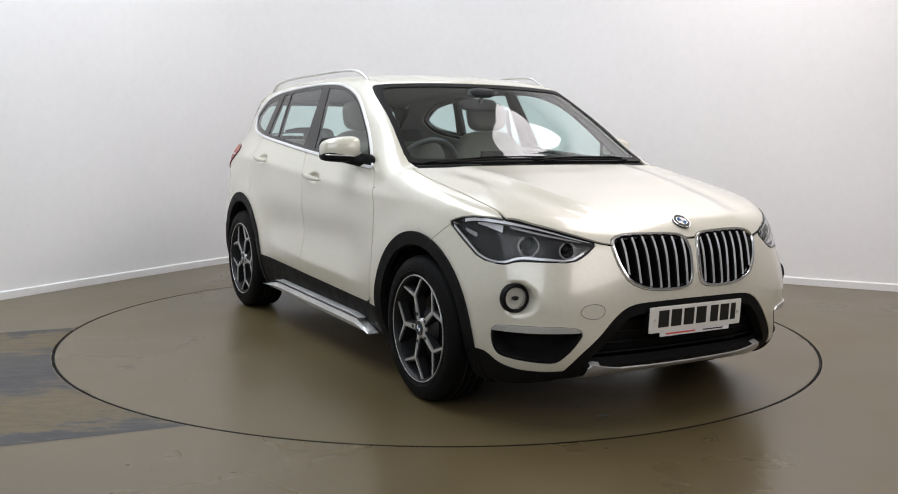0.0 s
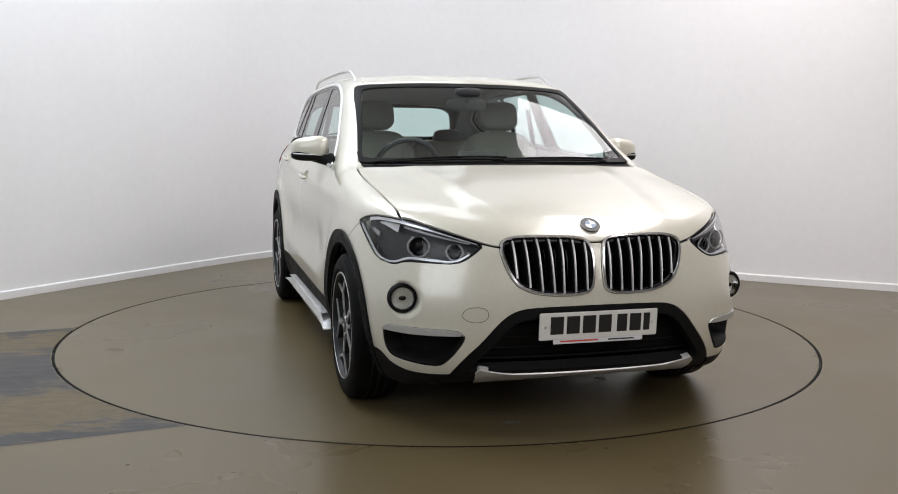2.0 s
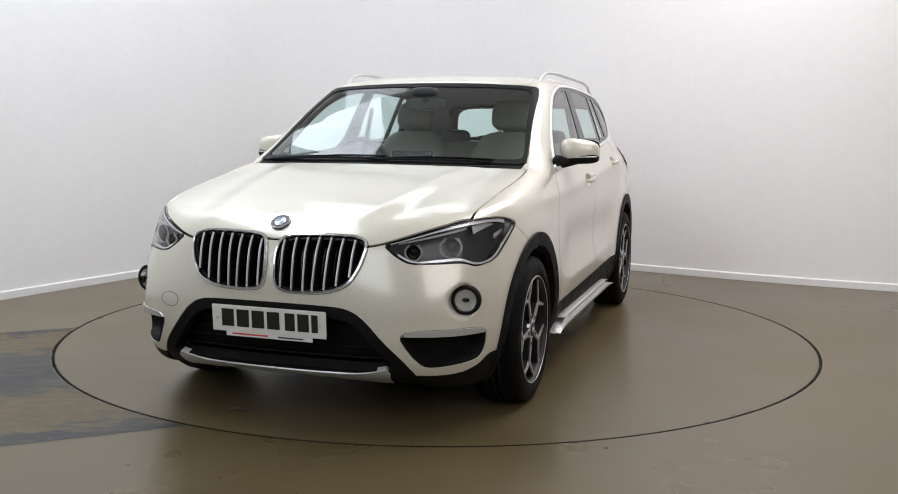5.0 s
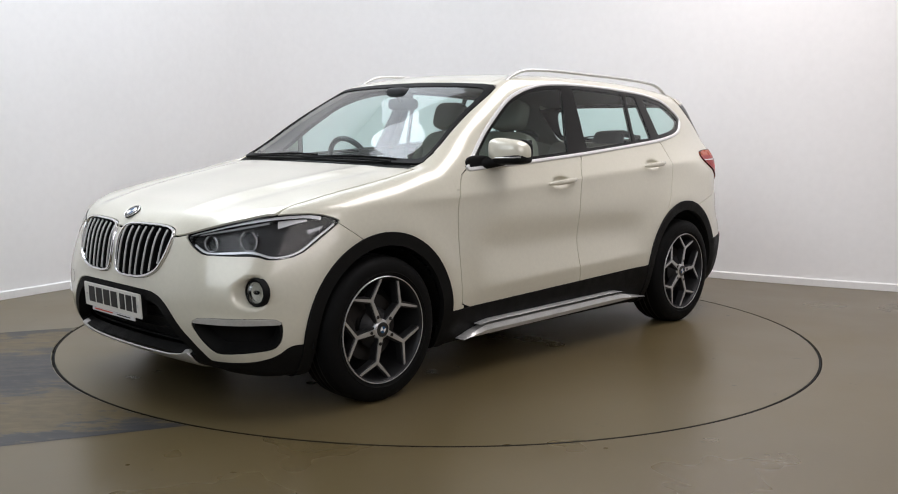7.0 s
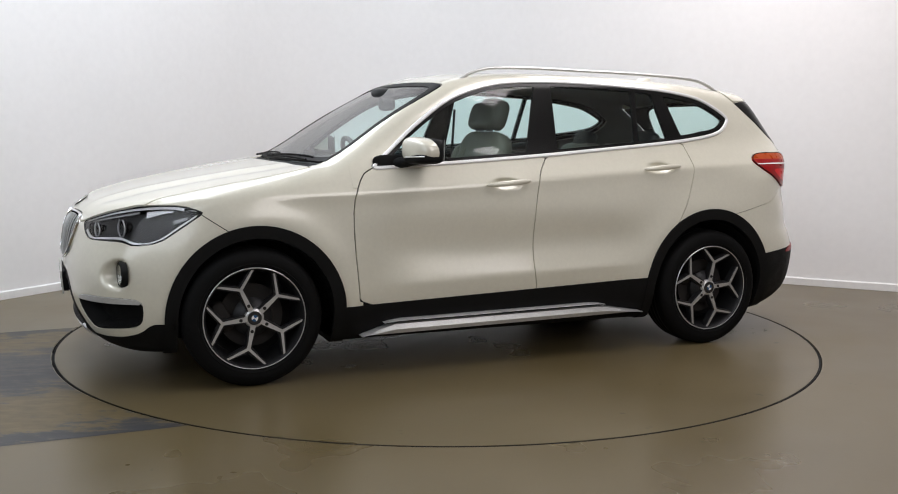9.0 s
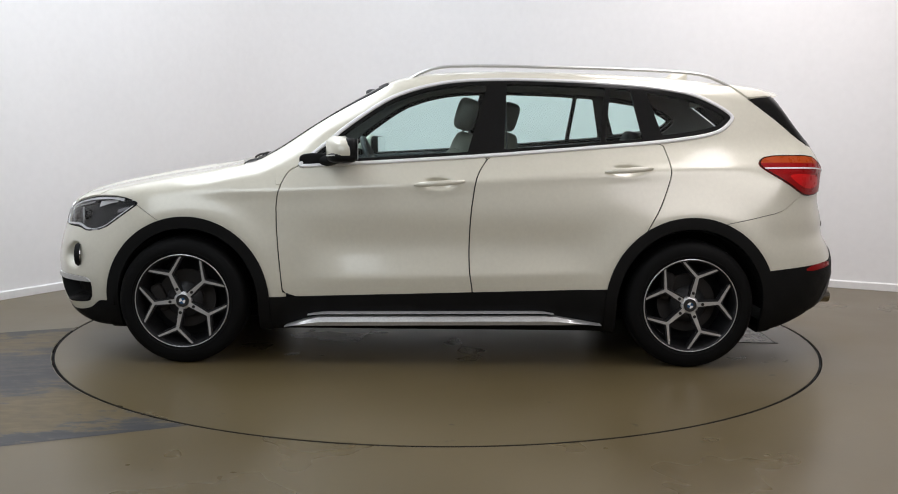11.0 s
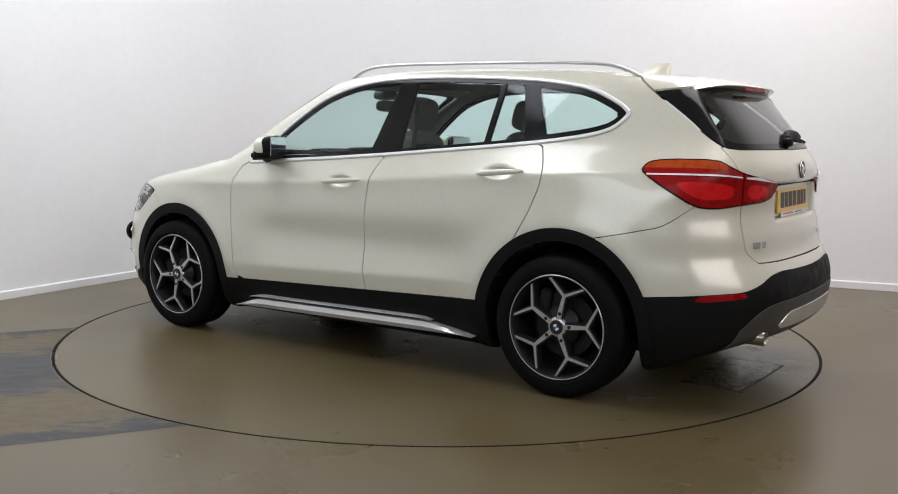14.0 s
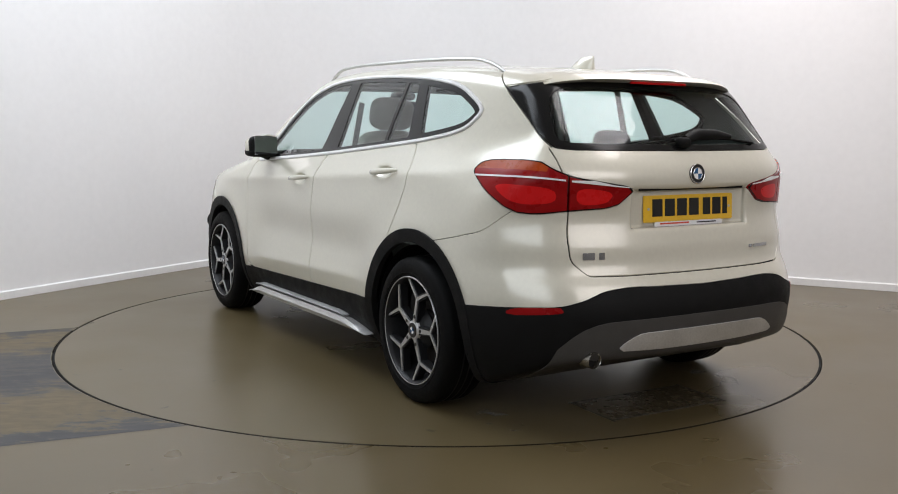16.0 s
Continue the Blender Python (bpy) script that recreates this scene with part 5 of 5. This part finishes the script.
def seat(x, y, name="front_seat"):
    """A front seat: cushion, leaning back with side bolsters, headrest on posts."""
    m = pose(x, y, 0, 0, 0, 0)
    bm = bmesh.new()
    superblob(bm, (0.33, 0, 0.62), (0.27, 0.25, 0.09), 0.45, 24, 14, m)
    s = part(name, bm, LEATHER, car, "oyster leather front seat with a headrest")
    back = m @ pose(0.06, 0, 0.66, 0, -16, 0)
    bm = bmesh.new()
    superblob(bm, (0, 0, 0.28), (0.075, 0.235, 0.31), 0.5, 24, 16, back)
    for w in SIDES:
        superblob(bm, (0.035, 0.20 * w, 0.24), (0.06, 0.05, 0.25), 0.6, 16, 12, back)
    part("backrest", bm, LEATHER, s)
    part("headrest", superblob(bmesh.new(), (0.035, 0, 0.685), (0.060, 0.130, 0.092), 0.55, 22, 14, back), HEADREST, s, "oyster leather headrest, toned down as if backlit")
    bm = bmesh.new()
    for w in SIDES:
        tube(bm, [back @ Vector((0.02, 0.06 * w, 0.54)), back @ Vector((0.03, 0.06 * w, 0.64))], 0.007, 6)
    part("headrest_post", bm, CHROME, s)
    bm = bmesh.new()
    superblob(bm, (-0.06, 0, 0.27), (0.025, 0.21, 0.27), 0.5, 20, 12, back)
    part("seat_back_cover", bm, LEATHERDARK, s, "dark seat back cover")
    return s


seat(-0.06, 0.37)
seat(-0.345, -0.37)
bm = bmesh.new()
superblob(bm, (-0.82, 0, 0.60), (0.28, 0.63, 0.10), 0.35, 28, 14)
bench = part("rear_bench", bm, LEATHER, car, "oyster leather rear bench")
bk = pose(-1.06, 0, 0.66, 0, -18, 0)
for y, w in ((0.34, 0.29), (-0.34, 0.29), (0.0, 0.10)):
    part("backrest", superblob(bmesh.new(), (0, y, 0.24), (0.07, w, 0.28), 0.4, 24, 14, bk), LEATHER, bench)
for y in (0.36, -0.36):
    part("headrest", superblob(bmesh.new(), (0.01, y, 0.545), (0.045, 0.110, 0.062), 0.55, 20, 12, bk), LEATHERDARK, bench, "dark rear headrest")
bm = bmesh.new()
superblob(bm, (0.74, 0, 0.93), (0.30, 0.74, 0.115), 0.5, 40, 16)
superblob(bm, (0.62, -0.37, 1.005), (0.16, 0.20, 0.055), 0.6)
for v in bm.verts:
    v.co.x += 0.12 * (1 - (v.co.y / 0.74) ** 2) - 0.02
DASH = part("dashboard", bm, TRIMDARK, car, "dark grey dashboard")
part("screen", box(bmesh.new(), (0, 0, 0), (0.02, 0.24, 0.10), pose(0.60, 0, 1.075, 0, -12, 0), 0.006), GLOSSBLACK, DASH, "upright display screen")
bm = bmesh.new()
box(bm, (0.15, 0, 0.58), (0.9, 0.22, 0.22), None, 0.03)
part("centre_console", bm, TRIMDARK, car)
sw = Vector((0.43, -0.37, 1.015))
ax = Vector((-1, 0, 0.42))
SW = part("steering_wheel", ring_at(bmesh.new(), sw, ax, 0.183, 0.016, 40, 10), LEATHERDARK, car, "black leather steering wheel")
q = ax.to_track_quat("Z", "Y").to_matrix().to_4x4()
part("wheel_boss", superblob(bmesh.new(), (0, 0, 0), (0.085, 0.065, 0.025), 0.6, 20, 12, Matrix.Translation(sw) @ q), LEATHERDARK, SW)
bm = bmesh.new()
for a in (0, 180, 270, 90):
    c = Vector((math.cos(radians(a)), math.sin(radians(a)), 0))
    if a != (90 if (q @ Vector((0, 1, 0))).z > 0 else 270):
        tube(bm, [sw + q.to_3x3() @ (c * 0.06), sw + q.to_3x3() @ (c * 0.18)], 0.014, 8)
part("wheel_spoke", bm, LEATHERDARK, SW)
part("steering_column", tube(bmesh.new(), [sw - ax * 0.02, sw - ax * 0.22], 0.05, 12), TRIMDARK, SW)
bm = bmesh.new()
superblob(bm, (0.36, 0.0, 1.385), (0.022, 0.118, 0.036), 0.6)
tube(bm, [(0.38, 0, 1.40), (0.42, 0, 1.455)], 0.012, 8)
superblob(bm, (0.385, 0, 1.452), (0.06, 0.075, 0.028), 0.6)
part("inside_mirror", bm, TRIMDARK, car, "rear-view mirror and sensor box at the windscreen")
for y in (0.30, -0.34):
    part("sun_visor", superblob(bmesh.new(), (0.17, y, 1.485), (0.10, 0.19, 0.010), 0.4, 24, 8), HEADLINER, car)
bm = bmesh.new()
box(bm, (-1.62, 0, 0.98), (0.72, 1.25, 0.015), None, 0.004)
part("parcel_shelf", bm, TRIMDARK, car, "dark load cover behind the bench")
for s in SIDES:
    bm = bmesh.new()
    tube(bm, [(-0.36, s * 0.66, 1.38), (-0.37, s * 0.72, 1.10), (-0.38, s * 0.75, 0.7)], 0.018, 6, 0.25, Vector((0, 1, 0)))
    part("seat_belt", bm, LEATHERDARK, car, "dark seat belt")
    part("door_sill_top", tube(bmesh.new(), [(0.62, s * 0.775, 1.035), (-0.2, s * 0.775, 1.075), (-1.1, s * 0.735, 1.145)], 0.028, 8), TRIMDARK, car, "dark door top")


# ---- the studio: floor, turntable, curved wall ----
DISC_R = 2.239


def ground_ring():
    """The studio floor, with a round hole for the turntable."""
    bm = bmesh.new()
    n = 160
    inner = [bm.verts.new((math.cos(2 * math.pi * k / n) * (DISC_R + 0.008), math.sin(2 * math.pi * k / n) * (DISC_R + 0.008), 0)) for k in range(n)]
    lowr_ = [bm.verts.new((v.co.x, v.co.y, -0.05)) for v in inner]
    mid = [bm.verts.new((math.cos(2 * math.pi * k / n) * 4.5, math.sin(2 * math.pi * k / n) * 4.5, 0)) for k in range(n)]
    far = [bm.verts.new((math.cos(2 * math.pi * k / n) * 14, math.sin(2 * math.pi * k / n) * 14, 0)) for k in range(n)]
    for a, b in ((lowr_, inner), (inner, mid), (mid, far)):
        for k in range(n):
            j = (k + 1) % n
            bm.faces.new((a[k], a[j], b[j], b[k]))
    return bm


def plain(name, bm, mat, label, kind="structure", category=""):
    ob = part(name, bm, mat, None, label, False)
    return tagged(ob, label, category, "", kind)


floor = plain("floor", ground_ring(), FLOOR, "worn grey-brown painted studio floor")
bm = bmesh.new()
bmesh.ops.create_cone(bm, cap_ends=True, segments=160, radius1=DISC_R - 0.009, radius2=DISC_R - 0.009, depth=0.03, matrix=Matrix.Translation((0, 0, -0.0155)))
turntable = tagged(new("turntable"), "round grey-brown turntable let into the studio floor", "turntable")
disc = part("turntable_disc", bm, FLOOR, turntable, "", False)
bm = bmesh.new()
bmesh.ops.create_circle(bm, cap_ends=True, segments=96, radius=DISC_R + 0.05, matrix=Matrix.Translation((0, 0, -0.045)))
plain("turntable_pit", bm, DARK, "dark gap under the turntable edge")
# black ring added in the rim gap, so that its line stays dark all round
bm = bmesh.new()
lathe(bm, [(DISC_R - 0.0085, -0.030), (DISC_R - 0.0085, -0.0012), (DISC_R - 0.006, -0.0004), (DISC_R + 0.003, -0.0006), (DISC_R + 0.004, -0.030)], 160)
bm.transform(Matrix.Rotation(math.pi / 2, 4, "X"))
part("gap_ring", bm, RUBBER, turntable, "black ring added to darken the gap round the turntable")


# a square inspection hatch and old scuffs in the turntable's top
GAPDIRT = node_material("dirt_filled_gap", (0.045, 0.040, 0.032), 0.5, 0.0, 0, 0.4, 30.0)


def flat_quad(c, sx, sy, turn, z, mat, name, label):
    bm = bmesh.new()
    box(bm, (0, 0, 0), (sx, sy, 0.003), pose(c[0], c[1], z, 0, 0, turn))
    return part(name, bm, mat, turntable, label, False)


HATCH = node_material("worn_hatch_steel", (0.078, 0.062, 0.036), 0.28, 0, 0, 0.12, 14.0)
flat_quad((-1.866, -0.009), 0.29, 0.65, -2, 0.0006, HATCH, "hatch", "flush floor hatch")
for ox, oy, lx, ly in ((0.15, 0, 0.006, 0.67), (-0.15, 0, 0.006, 0.67), (0, 0.33, 0.31, 0.006), (0, -0.33, 0.31, 0.006)):
    flat_quad((-1.866 + ox, -0.009 + oy), lx, ly, -2, 0.0009, GAPDIRT, "hatch_gap", "dark gap round the hatch")


def scuff_material(name):
    """Pale water marks: a thin film with holes."""
    m = node_material(name, (0.24, 0.225, 0.20), 0.25, 0, 0, 0.1, 30.0)
    nt = m.node_tree
    b = nt.nodes["Principled BSDF"]
    tc = nt.nodes.new("ShaderNodeTexCoord")
    n = nt.nodes.new("ShaderNodeTexNoise")
    n.inputs["Scale"].default_value, n.inputs["Detail"].default_value = 9.0, 7
    r = nt.nodes.new("ShaderNodeValToRGB")
    r.color_ramp.elements[0].position, r.color_ramp.elements[0].color = 0.56, (0, 0, 0, 1)
    r.color_ramp.elements[1].position, r.color_ramp.elements[1].color = 0.70, (1, 1, 1, 1)
    nt.links.new(tc.outputs["Object"], n.inputs["Vector"])
    nt.links.new(n.outputs["Fac"], r.inputs[0])
    nt.links.new(r.outputs[0], b.inputs["Alpha"])
    return m


SCUFF = scuff_material("pale_water_marks")
rng = random.Random(4)
for cx, cy, rr in ((-1.75, 0.75, 0.16), (-1.7, -0.62, 0.15), (1.9, -0.25, 0.14), (0.75, 0.75, 0.12)):
    bm = bmesh.new()
    n = 18
    bm.faces.new([bm.verts.new((cx + rr * (0.7 + 0.5 * rng.random()) * math.cos(2 * math.pi * k / n), cy + 0.6 * rr * (0.7 + 0.5 * rng.random()) * math.sin(2 * math.pi * k / n), 0.0032)) for k in range(n)])
    part("water_mark", bm, SCUFF, turntable, "pale dried water marks", False)


# worn drive-on lane where vehicles roll up to the turntable
LANE_IN, LANE_OUT = Vector((-2.261, -0.054)), Vector((-1.063, -2.002))
ALONG = Vector((-0.921, -0.389))
ACROSS = (LANE_OUT - LANE_IN)


def lane_material(name):
    """Bands of brown and black wear across the lane, ragged by noise."""
    m = node_material(name, (0.16, 0.13, 0.085), 0.36)
    nt = m.node_tree
    b = nt.nodes["Principled BSDF"]
    tc = nt.nodes.new("ShaderNodeTexCoord")
    dot = nt.nodes.new("ShaderNodeVectorMath")
    dot.operation = "DOT_PRODUCT"
    p = Vector((-ALONG.y, ALONG.x))
    w = ACROSS.dot(p)
    dot.inputs[1].default_value = (p.x / w, p.y / w, 0)
    nt.links.new(tc.outputs["Object"], dot.inputs[0])
    sub = nt.nodes.new("ShaderNodeMath")
    sub.operation = "SUBTRACT"
    sub.inputs[1].default_value = LANE_IN.dot(p) / w
    nt.links.new(dot.outputs["Value"], sub.inputs[0])
    mp = nt.nodes.new("ShaderNodeMapping")
    mp.inputs["Rotation"].default_value = (0, 0, radians(-22.9))
    mp.inputs["Scale"].default_value = (1.0, 2.4, 1)
    n = nt.nodes.new("ShaderNodeTexNoise")
    n.inputs["Scale"].default_value, n.inputs["Detail"].default_value, n.inputs["Roughness"].default_value = 4.5, 8, 0.72
    nt.links.new(tc.outputs["Object"], mp.inputs["Vector"])
    nt.links.new(mp.outputs[0], n.inputs["Vector"])
    mad = nt.nodes.new("ShaderNodeMath")
    mad.operation = "MULTIPLY_ADD"
    mad.inputs[1].default_value = 0.80
    nt.links.new(n.outputs["Fac"], mad.inputs[0])
    nt.links.new(sub.outputs[0], mad.inputs[2])
    rng_ = nt.nodes.new("ShaderNodeMapRange")
    rng_.inputs["From Min"].default_value, rng_.inputs["From Max"].default_value = 0.22, 1.48
    nt.links.new(mad.outputs[0], rng_.inputs["Value"])
    r = nt.nodes.new("ShaderNodeValToRGB")
    brown, dark, mid = (0.112, 0.084, 0.038, 1), (0.034, 0.035, 0.038, 1), (0.062, 0.057, 0.050, 1)
    stops = [(0.0, dark), (0.16, dark), (0.19, brown), (0.32, brown), (0.37, mid), (0.42, dark), (0.47, mid), (0.52, dark), (0.59, dark), (0.64, mid), (0.68, brown), (0.865, brown), (0.89, mid), (0.915, dark), (1.0, dark)]
    el = r.color_ramp.elements
    el[0].position, el[0].color = stops[0]
    el[1].position, el[1].color = stops[-1]
    for pos, col in stops[1:-1]:
        e = el.new(pos)
        e.color = col
    nt.links.new(rng_.outputs[0], r.inputs[0])
    mot = nt.nodes.new("ShaderNodeTexNoise")
    mot.inputs["Scale"].default_value, mot.inputs["Detail"].default_value, mot.inputs["Roughness"].default_value = 7.0, 8, 0.65
    nt.links.new(mp.outputs[0], mot.inputs["Vector"])
    lum = nt.nodes.new("ShaderNodeMapRange")
    lum.inputs["From Min"].default_value, lum.inputs["From Max"].default_value = 0.3, 0.7
    lum.inputs["To Min"].default_value, lum.inputs["To Max"].default_value = 0.62, 1.25
    nt.links.new(mot.outputs["Fac"], lum.inputs["Value"])
    sc = nt.nodes.new("ShaderNodeVectorMath")
    sc.operation = "SCALE"
    nt.links.new(r.outputs[0], sc.inputs[0])
    nt.links.new(lum.outputs[0], sc.inputs["Scale"])
    nt.links.new(sc.outputs[0], b.inputs["Base Color"])
    b.inputs["Roughness"].default_value = 0.42
    b.inputs["Specular IOR Level"].default_value = 0.3
    return m


def lane(t0, t1, z, mat, name, label):
    """The part of the lane between two shares of its width; its inner end follows the turntable's rim."""
    bm = bmesh.new()
    rows = []
    for i in range(25):
        p1 = LANE_IN + ACROSS * (t0 + (t1 - t0) * i / 24) + ALONG * 4
        d = -ALONG.normalized()
        k = p1.dot(d)
        q = k * k - (p1.length_squared - (DISC_R + 0.012) ** 2)
        e = p1 + d * (-k - math.sqrt(max(q, 0)))
        rows.append((bm.verts.new((e.x, e.y, z)), bm.verts.new((p1.x, p1.y, z))))
    for p, q in zip(rows, rows[1:]):
        bm.faces.new((p[0], p[1], q[1], q[0]))
    return plain(name, bm, mat, label)


LANE = lane_material("worn_lane")
lane(0.0, 1.0, 0.0008, LANE, "floor_lane", "worn brown and black drive-on lane")

# ---- walls, skirting, ceiling ----
WALL_X = [(-6.2, -4.6), (-4.6, -1.75), (-3.6, 0.08), (-3.149, 0.876), (-2.848, 1.400), (-2.486, 2.02), (-2.22, 2.46), (-1.937, 2.905), (-1.50, 3.50), (-0.95, 3.88), (-0.2, 3.83), (0.8, 3.24), (1.837, 2.55), (2.298, 2.245),
          (2.721, 1.985), (3.193, 1.747), (3.65, 1.546), (5.0, 0.93), (6.8, 0.1), (8.4, -0.65)]
along = np.cumsum([0] + [math.dist(a, b) for a, b in zip(WALL_X, WALL_X[1:])])
WX, WY = Curve(*zip(along, [p[0] for p in WALL_X])), Curve(*zip(along, [p[1] for p in WALL_X]))
runs = np.linspace(0, along[-1], 120)
k5 = np.array([1, 4, 6, 4, 1]) / 16
path = np.stack([WX(runs), WY(runs)], 1)
for _ in range(3):
    path[2:-2] = np.stack([np.convolve(path[:, i], k5, "valid") for i in (0, 1)], 1)
tang = np.gradient(path, axis=0)
tang /= np.linalg.norm(tang, axis=1)[:, None]
inw = np.stack([tang[:, 1], -tang[:, 0]], 1)


def ribbon(offs, zs):
    """A wall-like band along the wall's line: a closed section of (offset into the room, height)."""
    bm = bmesh.new()
    rings = [[bm.verts.new((p[0] + n[0] * o, p[1] + n[1] * o, z)) for o, z in zip(offs, zs)] for p, n in zip(path, inw)]
    m = len(offs)
    for a, b in zip(rings, rings[1:]):
        for k in range(m):
            bm.faces.new((a[k], a[(k + 1) % m], b[(k + 1) % m], b[k]))
    bm.faces.new(rings[0]), bm.faces.new(rings[-1][::-1])
    return bm


CEIL_Z = 4.2
wn = part("wall_north", ribbon([-0.15, 0, 0, -0.15], [0, 0, CEIL_Z, CEIL_Z]), WALLPAINT, None, "", True)
tagged(wn, "smooth white curved studio wall", "", "", "structure")
sk = part("baseboard", ribbon([0.001, 0.016, 0.016, 0.010, 0.001], [0.001, 0.001, 0.054, 0.061, 0.063]), SKIRT, None, "", True)
tagged(sk, "white painted skirting board", "", "", "structure")


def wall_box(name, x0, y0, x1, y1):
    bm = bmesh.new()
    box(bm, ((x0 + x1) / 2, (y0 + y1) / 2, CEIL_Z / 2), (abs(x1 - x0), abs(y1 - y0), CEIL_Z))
    return plain(name, bm, FILLWALL, "unseen grey wall, toned to set the fill light")


# unseen walls beside and behind the camera; their grey holds the fill down
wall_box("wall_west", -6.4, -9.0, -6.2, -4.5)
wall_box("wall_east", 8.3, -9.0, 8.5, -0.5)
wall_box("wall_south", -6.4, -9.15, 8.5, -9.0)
bm = bmesh.new()
box(bm, (1.2, -2.4, CEIL_Z + 0.06), (16.5, 14.5, 0.1))
plain("ceiling", bm, CEILPAINT, "white studio ceiling")


# ---- motion: the turntable and the car on it turn together ----
TURN = [(0.0, -61.1), (0.5, -62.0), (1.0, -64.3), (1.5, -68.1), (2.0, -73.95), (2.5, -79.85), (3.0, -86.0), (3.5, -91.8), (4.0, -98.0), (4.5, -103.85), (5.25, -112.9), (6.0, -121.9), (6.8, -131.6),
        (7.5, -139.8), (8.0, -145.7), (8.5, -151.5), (9.0, -157.6), (9.7, -165.6), (10.5, -174.8), (11.5, -186.3), (12.5, -197.73), (13.5, -209.4), (14.5, -221.07), (15.25, -230.0), (16.0, -239.0)]


def motions():
    walk(car, [(t, pose(0, 0, 0, 0, 0, a) @ pose(0.0045, 0.048, 0)) for t, a in TURN])
    walk(turntable, [(t, pose(0, 0, 0, 0, 0, a)) for t, a in TURN])


motions()
